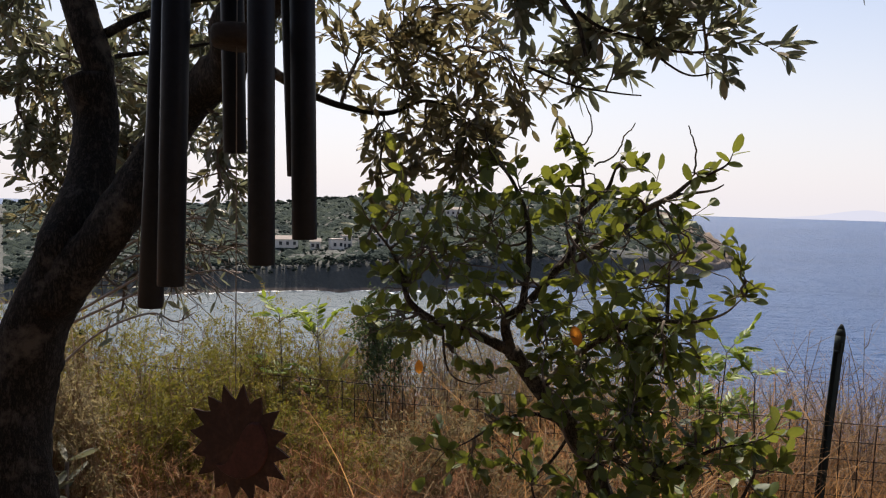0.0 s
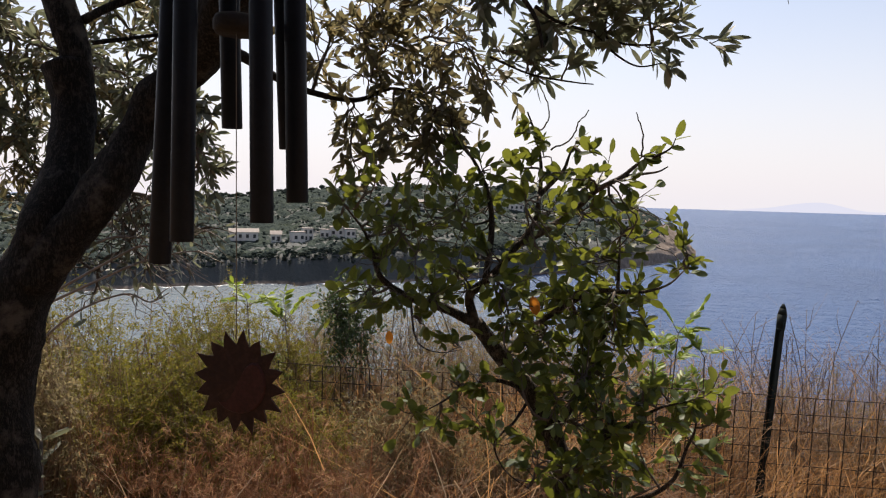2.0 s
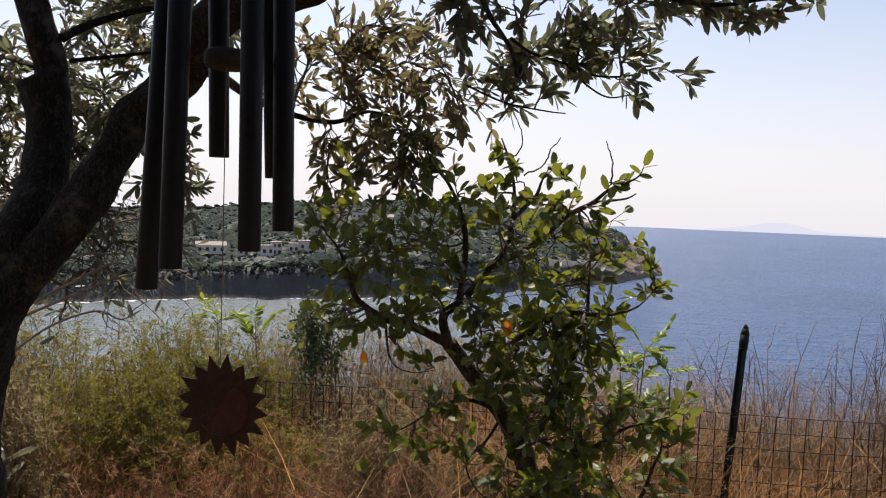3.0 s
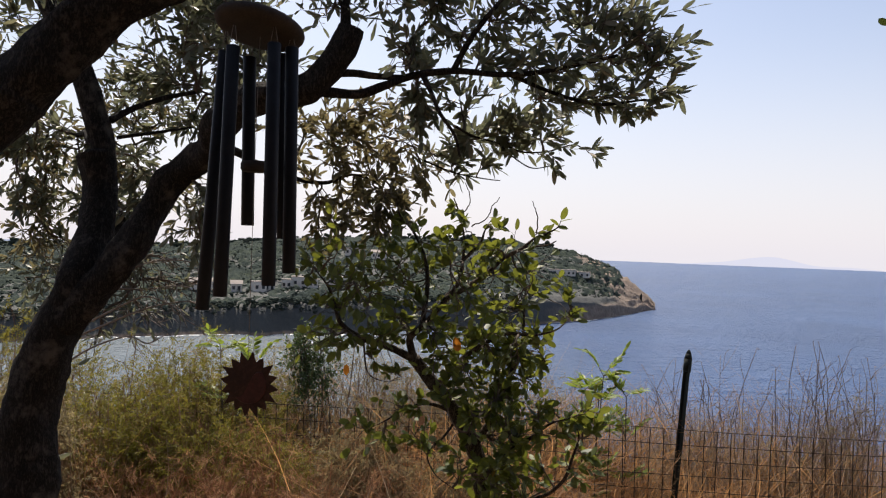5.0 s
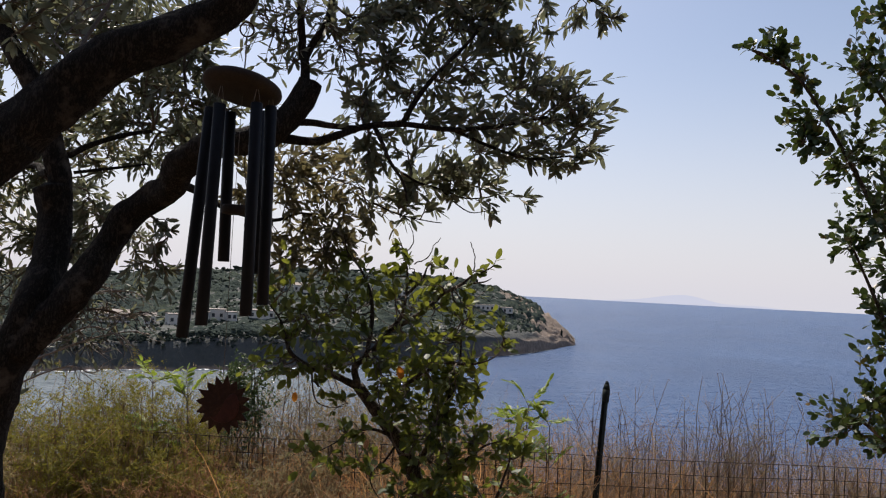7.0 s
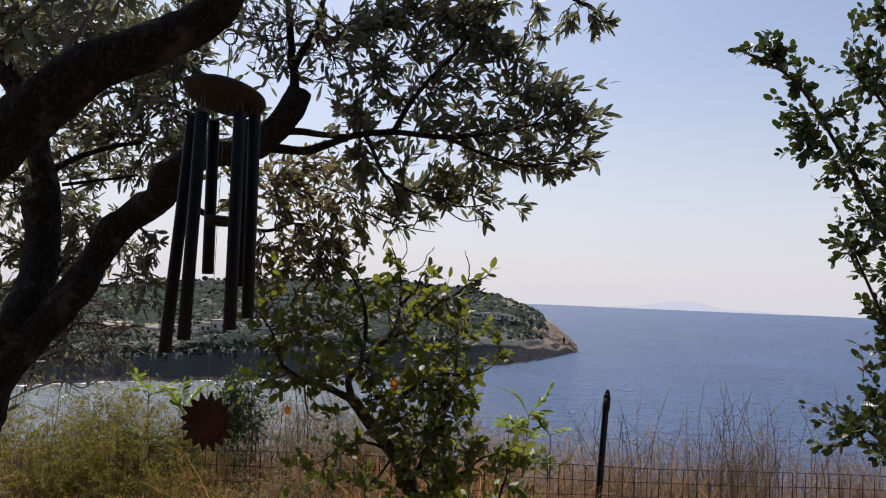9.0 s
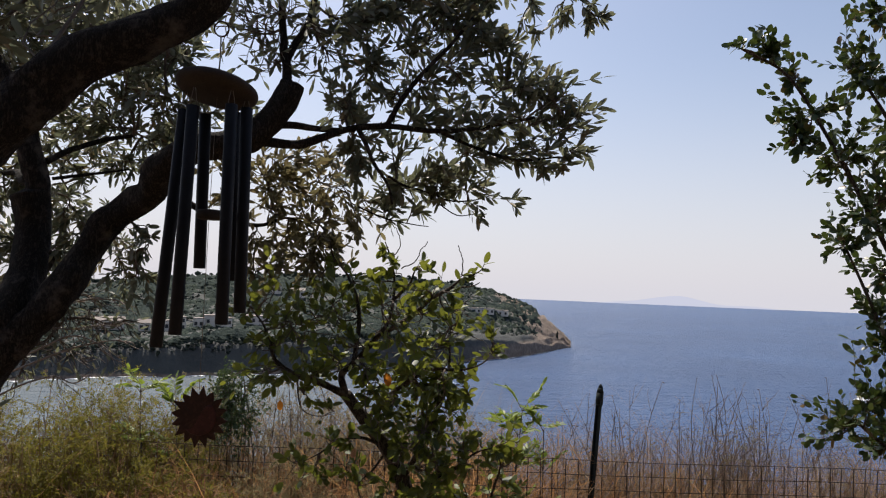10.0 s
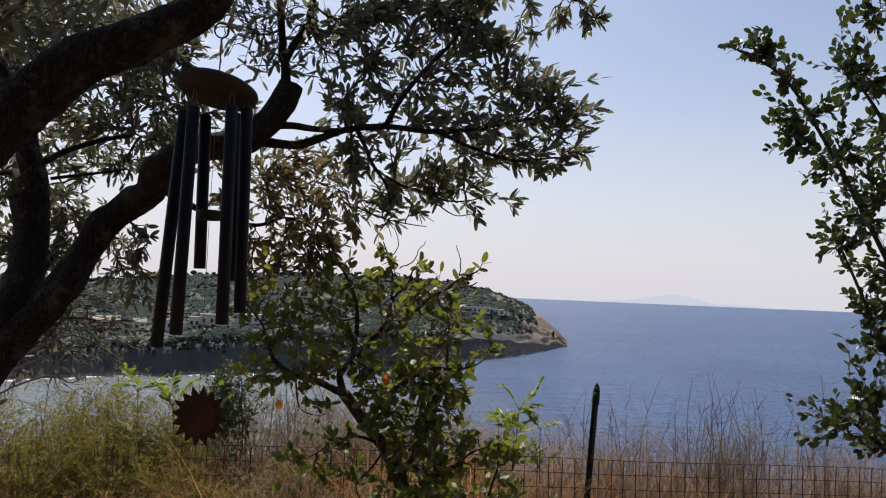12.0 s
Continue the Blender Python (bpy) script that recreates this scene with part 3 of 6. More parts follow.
def build_headland():
    na, ns = 260, 90
    v = [headland_point(-60 + 82 * i / na, 1.8 * (j / ns) ** 1.4) for i in range(na + 1) for j in range(ns + 1)]
    f = [(i * (ns + 1) + j, (i + 1) * (ns + 1) + j, (i + 1) * (ns + 1) + j + 1, i * (ns + 1) + j + 1) for i in range(na) for j in range(ns)]
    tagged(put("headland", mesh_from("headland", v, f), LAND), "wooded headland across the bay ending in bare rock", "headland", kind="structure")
    # woods: many small uneven clumps
    rng = np.random.default_rng(5)
    bm = bmesh.new()
    bmesh.ops.create_icosphere(bm, subdivisions=1, radius=1.0)
    iv = np.array([tuple(q.co) for q in bm.verts])
    fi = [tuple(q.index for q in fc.verts) for fc in bm.faces]
    bm.free()
    V, F, base = [], [], 0
    count = 0
    while count < 5200:
        az, s = rng.uniform(-34, 20.2), (0.024 + 0.04 * rng.random() if rng.random() < 0.2 else 0.034 + 1.0 * rng.random() ** 0.75)
        if az > 12 and (s < 0.05 + 0.012 * (az - 12) or (az > 18.3 and rng.random() < 0.75) or az > 19.4):
            continue
        if 0.19 < s < 0.28 and -15 < az < 1 and rng.random() < 0.45:
            continue
        p = np.array(headland_point(az, s))
        r = rng.uniform(0.45, 1.15) * (1.0 if az < 14 else 0.8)
        if 0.93 < s and az < 15 and rng.random() < 0.5:
            r *= 2.4
        for _ in range(2):
            o = rng.normal(size=3) * np.array((0.55, 0.55, 0.3)) * r
            rr = r * rng.uniform(0.45, 0.85)
            jit = 1 + rng.normal(size=(len(iv), 1)) * 0.26
            V.append(iv * jit * np.array((rr, rr, rr * rng.uniform(0.45, 0.8))) + p + o + np.array((0, 0, r * 0.55)))
            F += [tuple(base + a for a in q) for q in fi]
            base += len(iv)
        count += 1
    tagged(put("far_woods", mesh_from("far_woods", np.concatenate(V), F, smooth=True), HAZED_WOODS), "dark green scrub and pines covering the headland, haze in the colour", "woods", kind="stuff")
    # the closed canopy between them: a sheet of rounded tops and creases
    na, ns = 430, 150
    V, F = [], []
    for i in range(na + 1):
        az = -34 + 54.4 * i / na
        for j in range(ns + 1):
            s = 0.034 + 1.0 * (j / ns) ** 1.5
            x, y, z = headland_point(az, s)
            h = -0.6 + min(1.0, 0.15 + s * 12) * (3.0 * abs(noise.noise((x * 0.17, y * 0.17, z * 0.2 + 3))) + 1.4 * abs(noise.noise((x * 0.45, y * 0.45, z * 0.5 + 9)))) + 1.0 * noise.noise((x * 0.05, y * 0.05, 4))
            if -15.5 < az < 0 and 0.175 < s < 0.26:
                h *= 0.25
            if az > 12:
                h -= max(0.0, (0.10 + 0.016 * (az - 12) - s) * 60) + max(0.0, (az - 19.1) * 2.8)
            k = min(1.0, j / 10)
            V.append((x, y, z - 3.0 * (1 - k) + k * max(h, -2.0)))
    n = ns + 1
    F = [(i * n + j, (i + 1) * n + j, (i + 1) * n + j + 1, i * n + j + 1) for i in range(na) for j in range(ns)]
    tagged(put("hazed_canopy", mesh_from("hazed_canopy", V, F), HAZED_CANOPY), "closed canopy of green scrub on the headland, haze in its colour", "woods", kind="stuff")
    # foam along the waterline
    fv, ff = [], []
    for a0, a1, w in ((-26, -10.2, 2.6), (-9.4, 1.5, 5.0), (13.5, 22.0, 5.0)):
        b, n = len(fv), 60
        for i in range(n + 1):
            az = a0 + (a1 - a0) * i / n
            x, y, _ = headland_point(az, 0.0)
            d = np.array((x - EYE0[0], y - EYE0[1]))
            d /= np.linalg.norm(d)
            wid = w * max(0.02, 0.35 + 1.3 * noise.noise((az * 2.3, 0.5, 4))) * min(1, 6 * i / n, 6 * (n - i) / n)
            for o in (-wid - 0.05, 0.4):
                fv.append((x + d[0] * o, y + d[1] * o, -29.94))
        ff += [(b + 2 * i, b + 2 * i + 2, b + 2 * i + 3, b + 2 * i + 1) for i in range(n)]
    tagged(put("surf_foam", mesh_from("surf_foam", fv, ff), FOAM), "broken white surf along the rocky shoreline", "foam", kind="stuff")


def box(bm, cx, cy, cz, sx, sy, sz):
    r = bmesh.ops.create_cube(bm, size=1.0)
    for q in r["verts"]:
        q.co = Vector((cx + q.co.x * sx, cy + q.co.y * sy, cz + q.co.z * sz))
    return r["verts"]


def house(az, s, w, dep, h, storeys, flat, turn=0.0):
    x, y, z = headland_point(az, s)
    hs = thing("house", "pale plastered %s house among the headland trees" % ("flat-roofed" if flat else "tile-roofed"), "house", "houses on the headland", m=pose(x, y, z - 0.6, 0, 0, -az + turn))
    bm = bmesh.new()
    box(bm, 0, 0, h / 2, w, dep, h)
    part("wall", bm, PLASTER, hs)
    bm = bmesh.new()
    if flat:
        box(bm, 0, 0, h + 0.15, w + 0.5, dep + 0.5, 0.3)
        part("roof", bm, ROOF, hs, "flat grey roof")
    else:
        vs = box(bm, 0, 0, h + 0.7, w + 0.8, dep + 0.8, 1.4)
        for q in vs:
            if q.co.z > h + 0.7:
                q.co.y *= 0.05
        part("roof", bm, ROOF, hs, "faded terracotta roof")
    n = max(2, int(w / 2.3))
    for st in range(storeys):
        for i in range(n):
            bm = bmesh.new()
            box(bm, -w / 2 + w * (i + 0.5) / n, -dep / 2 - 0.03, (st + 0.55) * h / storeys, 1.1, 0.12, 1.4)
            part("window", bm, PANE, hs)
    return hs


def build_light_blockers():
    """Unseen wall and slab added to close the back and block its sky light."""
    bm = bmesh.new()
    box(bm, 0, -3.1, 1.4, 12, 0.3, 3.1)
    tagged(part("blocker_wall", bm, BLOCKER, None), "unseen plain dark wall added behind to block sky light", "wall", kind="structure")
    bm = bmesh.new()
    box(bm, 0, -2.15, 3.02, 12, 2.3, 0.16)
    tagged(part("ceiling", bm, BLOCKER, None), "unseen plain slab added overhead at the back to block sky light", "ceiling", kind="structure")


build_ground()
build_light_blockers()
build_sea()
build_headland()
for row in ((-10.2, 0.20, 5, 5, 4.4, 1, True, 16), (-9.4, 0.225, 4, 5, 5.2, 2, True, 8), (-7.9, 0.21, 4, 5, 4.4, 1, True, -12), (-7.0, 0.225, 6, 6, 4.8, 1, True), (-6.0, 0.215, 4, 5, 3.8, 1, True, 14), (-11.9, 0.19, 4, 5, 3.4, 1, False),
            (14.6, 0.50, 15, 6, 3.4, 1, True), (16.2, 0.50, 9, 6, 3.2, 1, True), (-3.6, 0.22, 10, 8, 3.6, 1, True), (7.6, 0.55, 10, 8, 4.6, 1, True), (-14.4, 0.22, 11, 7, 3.5, 1, False), (-2.6, 0.62, 10, 7, 4.0, 1, True), (-0.6, 0.58, 8, 7, 4.0, 1, False)):
    house(*row)


def build_island():
    """An island on the horizon, its haze painted as an even glow."""
    m, nodes, links, bsdf = shader("painted_haze_glow")
    # flat pale-blue emission imitates haze; the island gives no light of its own
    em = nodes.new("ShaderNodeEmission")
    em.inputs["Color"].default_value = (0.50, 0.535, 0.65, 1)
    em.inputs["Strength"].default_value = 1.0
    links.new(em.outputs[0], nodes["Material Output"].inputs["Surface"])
    v, n = [], 60
    for i in range(n + 1):
        az = radians(23.0 + 15.0 * i / n)
        t = i / n
        h = 66 * math.sin(math.pi * t) ** 1.4 * (0.5 + 0.3 * noise.noise((t * 5, 8.0, 0)) + 0.4 * math.exp(-((t - 0.45) / 0.16) ** 2)) + 6 * noise.noise((t * 9, 1.5, 0)) * math.sin(math.pi * t)
        v += [(4700 * math.sin(az), 4700 * math.cos(az), -32), (4700 * math.sin(az), 4700 * math.cos(az), -30 + max(0.0, h))]
    f = [(2 * i, 2 * i + 2, 2 * i + 3, 2 * i + 1) for i in range(n)]
    tagged(put("backdrop", mesh_from("backdrop", v, f), m), "faint island on the sea horizon, haze painted as a flat glow", "island", kind="structure")


build_island()


def build_beacon():
    x, y, z = headland_point(20.9, 0.5)
    b = thing("beacon", "small dark beacon pillar on the rocky cape", "beacon", m=pose(x, y, z - 0.3))
    part("pillar", lathe([(0.9, 0.0), (0.7, 0.4), (0.6, 3.4), (0.75, 3.5), (0.75, 3.8)], 10), POST_PAINT, b)
    part("lantern", lathe([(0.35, 3.8), (0.35, 4.6), (0.1, 4.9)], 10), POST_PAINT, b)


build_beacon()


def build_boat():
    bt = thing("motor_boat", "white motor yacht moored off the coast", "boat", m=pose(188, 200, -30.1, 0, 0, 15))
    v, st = [], ((-6, 1.7, 1.5), (-3, 2.0, 1.6), (1, 2.0, 1.8), (4, 1.4, 2.1), (6.5, 0.1, 2.5))
    for x, w, h in st:
        v += [(x, -w, h), (x, -w * 0.7, 0), (x, w * 0.7, 0), (x, w, h)]
    f = [(4 * i + k, 4 * i + k + 1, 4 * i + k + 5, 4 * i + k + 4) for i in range(4) for k in range(3)] + [(4 * i + 3, 4 * i, 4 * i + 4, 4 * i + 7) for i in range(4)] + [(0, 3, 2, 1)]
    put("hull", mesh_from("hull", v, f, False), GELCOAT, bt)
    bm = bmesh.new()
    for q in box(bm, -0.5, 0, 2.5, 6.0, 3.0, 1.7):
        if q.co.z > 2.5:
            q.co.x = q.co.x * 0.75 - 0.6
            q.co.y *= 0.8
    part("cabin", bm, GELCOAT, bt)
    bm = bmesh.new()
    for q in box(bm, -0.2, 0, 2.55, 5.6, 3.04, 0.7):
        if q.co.z > 2.55:
            q.co.x = q.co.x * 0.86 - 0.4
            q.co.y *= 0.9
    part("cabin_window", bm, PANE, bt, "dark tinted cabin window band")
    bm = bmesh.new()
    box(bm, -1.2, 0, 3.75, 3.2, 2.2, 0.35)
    part("flybridge", bm, GELCOAT, bt)


build_boat()


# ---- the olive tree with its limbs ----
def limb(tubes, pts, r0, r1, nodes, sides=14, lumps=0.14, steps=7, swell=()):
    c = spline(pts, steps)
    tubes.add(c, r0, r1, sides, lumps, swell=swell)
    nodes += [q for q in c[::3]]
    return c


def limb_part(name, pts, r0, r1, parent, nodes, label="", sides=16, lumps=0.14, material=BARK, swell=()):
    t = Tubes()
    limb(t, pts, r0, r1, nodes, sides, lumps, swell=swell)
    return put(name, t.mesh(name), material, parent, label)


CROWN_TIP = [
    (0.623, 0.85, 2.179, 0.019), (0.598, 0.86, 2.157, 0.023), (0.630, 0.85, 2.118, 0.021), (0.637, 0.85, 2.074, 0.016), (0.607, 0.88, 2.106, 0.025),
    (0.552, 0.88, 2.187, 0.023), (0.565, 0.88, 2.119, 0.027), (0.622, 0.87, 2.043, 0.015), (0.579, 0.88, 2.041, 0.023), (0.510, 0.90, 2.212, 0.028),
    (0.518, 0.88, 2.138, 0.030), (0.526, 0.90, 2.075, 0.030), (0.482, 0.92, 2.180, 0.033), (0.467, 0.90, 2.105, 0.032), (0.488, 0.93, 2.044, 0.029),
    (0.422, 0.92, 2.209, 0.035), (0.409, 0.90, 2.123, 0.034), (0.434, 0.95, 2.055, 0.031), (0.366, 0.95, 2.319, 0.038), (0.347, 0.95, 2.211, 0.038),
    (0.338, 0.95, 2.129, 0.033), (0.369, 0.98, 2.056, 0.032), (0.292, 1.00, 2.281, 0.039), (0.285, 1.00, 2.173, 0.035), (0.301, 1.00, 2.067, 0.028)]
CROWN_INNER = [
    (0.220, 1.00, 2.322, 0.037), (0.236, 1.00, 2.216, 0.032), (0.218, 1.00, 2.096, 0.025), (0.265, 1.00, 2.375, 0.039), (0.332, 0.97, 2.383, 0.038),
    (0.400, 0.95, 2.370, 0.036), (0.456, 0.93, 2.309, 0.029), (0.502, 0.92, 2.275, 0.024), (0.232, 1.00, 2.027, 0.025), (0.327, 1.00, 1.998, 0.023),
    (0.459, 1.00, 2.012, 0.021), (0.398, 1.00, 2.014, 0.025), (0.128, 1.00, 2.300, 0.016), (0.180, 1.00, 2.164, 0.025), (0.466, 0.93, 2.382, 0.022)]
CROWN_LEFT = [
    (-0.54, 1.4, 2.41, 0.116), (-0.42, 1.4, 2.42, 0.098), (-0.56, 1.4, 2.28, 0.098), (-0.26, 1.2, 2.21, 0.07), (-0.37, 1.4, 2.19, 0.095),
    (-0.17, 1.2, 2.17, 0.083), (-0.26, 1.4, 2.14, 0.077), (-0.43, 1.4, 2.14, 0.079), (-0.32, 1.4, 2.07, 0.054), (-0.43, 1.4, 1.96, 0.062),
    (-0.39, 1.4, 1.91, 0.062), (-0.46, 1.4, 1.85, 0.063), (-0.19, 1.1, 1.85, 0.044), (-0.21, 1.1, 1.79, 0.038), (-0.17, 1.4, 2.15, 0.077),
    (-0.62, 1.6, 2.03, 0.106), (-0.62, 1.6, 1.88, 0.106), (-0.18, 1.2, 2.34, 0.085), (-0.08, 1.2, 2.17, 0.068),
    (-0.75, 1.50, 2.10, 0.07), (-0.76, 1.50, 1.97, 0.07), (-0.74, 1.50, 1.86, 0.06), (-0.73, 1.40, 2.29, 0.07), (-0.68, 1.40, 2.19, 0.06), (-0.72, 1.40, 2.11, 0.06)]
CROWN_FAR = [
    (-0.77, 1.6, 2.12, 0.092), (-0.75, 1.6, 2.01, 0.091), (-0.73, 1.6, 1.88, 0.09), (-0.77, 1.6, 1.78, 0.09), (-0.54, 1.6, 2.14, 0.058),
    (-0.48, 1.6, 2.08, 0.043), (-0.52, 1.6, 1.95, 0.071), (-0.56, 1.6, 1.86, 0.064), (-0.37, 1.6, 1.91, 0.048), (-0.36, 1.6, 1.82, 0.048),
    (-0.42, 1.6, 2.16, 0.057), (-0.05, 1.3, 2.07, 0.066), (-0.05, 1.3, 1.97, 0.054)]


CROWN_LOW = [
    (0.293, 1.00, 1.954, 0.023), (0.250, 1.05, 1.976, 0.026), (0.303, 1.00, 2.002, 0.023), (0.460, 1.00, 1.976, 0.014), (0.564, 1.04, 1.991, 0.011),
    (0.346, 1.00, 1.957, 0.012), (0.485, 1.00, 1.950, 0.006), (0.553, 0.90, 2.367, 0.021), (0.607, 0.85, 2.364, 0.019), (0.645, 0.80, 2.342, 0.016),
    (0.634, 0.80, 2.308, 0.010), (0.668, 0.80, 2.320, 0.006), (0.543, 0.90, 2.319, 0.015), (0.595, 0.88, 2.346, 0.013)]
CROWN_BROWN = [
    (0.025, 1.25, 2.041, 0.038), (0.090, 1.25, 2.032, 0.041), (0.156, 1.25, 2.036, 0.041), (0.222, 1.22, 2.009, 0.032), (0.042, 1.25, 1.962, 0.038),
    (0.120, 1.28, 1.956, 0.042), (0.186, 1.25, 1.956, 0.035), (0.250, 1.20, 1.942, 0.026), (0.020, 1.25, 1.881, 0.035), (0.097, 1.28, 1.886, 0.033),
    (0.162, 1.20, 1.884, 0.034), (0.214, 1.20, 1.874, 0.032), (0.023, 1.25, 1.815, 0.027), (0.075, 1.22, 1.829, 0.027), (0.138, 1.20, 1.844, 0.029),
    (0.064, 1.20, 2.068, 0.032), (0.140, 1.15, 2.071, 0.031)]
CROWN_ROOF = [
    (-0.29, 1.25, 2.34, 0.074), (-0.24, 1.35, 2.33, 0.069), (-0.15, 1.20, 2.30, 0.056), (-0.29, 1.45, 2.46, 0.083), (-0.14, 1.25, 2.24, 0.057), (-0.37, 1.35, 2.40, 0.079),
    (-0.41, 1.20, 2.31, 0.073), (-0.58, 1.45, 2.38, 0.085), (-0.40, 1.25, 2.40, 0.076), (-0.20, 1.35, 2.45, 0.070), (-0.51, 1.20, 2.38, 0.075), (-0.31, 1.45, 2.34, 0.065)]
CROWN_BACK = [
    (-0.57, 1.60, 2.05, 0.051), (-0.64, 1.60, 1.97, 0.044), (-0.49, 1.60, 2.00, 0.043), (-0.58, 1.60, 1.79, 0.057), (-0.53, 1.60, 1.84, 0.057),
    (-0.48, 1.60, 1.90, 0.049), (-0.38, 1.60, 1.96, 0.042), (-0.78, 1.60, 1.67, 0.076), (-0.35, 1.60, 1.87, 0.041), (-0.51, 1.60, 2.17, 0.058),
    (-0.34, 1.60, 1.77, 0.034), (-0.70, 1.60, 1.78, 0.059), (-0.57, 1.60, 2.18, 0.059), (-0.38, 1.60, 2.13, 0.056), (-0.45, 1.60, 2.07, 0.042),
    (-0.77, 1.60, 1.88, 0.075), (-0.77, 1.60, 2.01, 0.076)]
BARE_TOP = [(0.017, 0.97, 2.277, 0.058), (0.069, 0.97, 2.318, 0.058), (0.137, 0.97, 2.291, 0.052), (0.053, 0.97, 2.224, 0.04), (0.162, 0.97, 2.236, 0.04), (-0.006, 0.97, 2.32, 0.046), (0.2, 0.97, 2.148, 0.035)]
BARE_TWIGS = [
    (-0.44, 1.50, 1.68, 0.079), (-0.36, 1.50, 1.67, 0.078), (-0.41, 1.50, 1.74, 0.065), (-0.50, 1.50, 1.62, 0.067), (-0.30, 1.50, 1.68, 0.051),
    (-0.55, 1.50, 1.53, 0.041), (-0.60, 1.50, 1.62, 0.075), (-0.50, 1.50, 1.70, 0.07), (-0.62, 1.50, 1.73, 0.075), (-0.42, 1.50, 1.58, 0.05)]


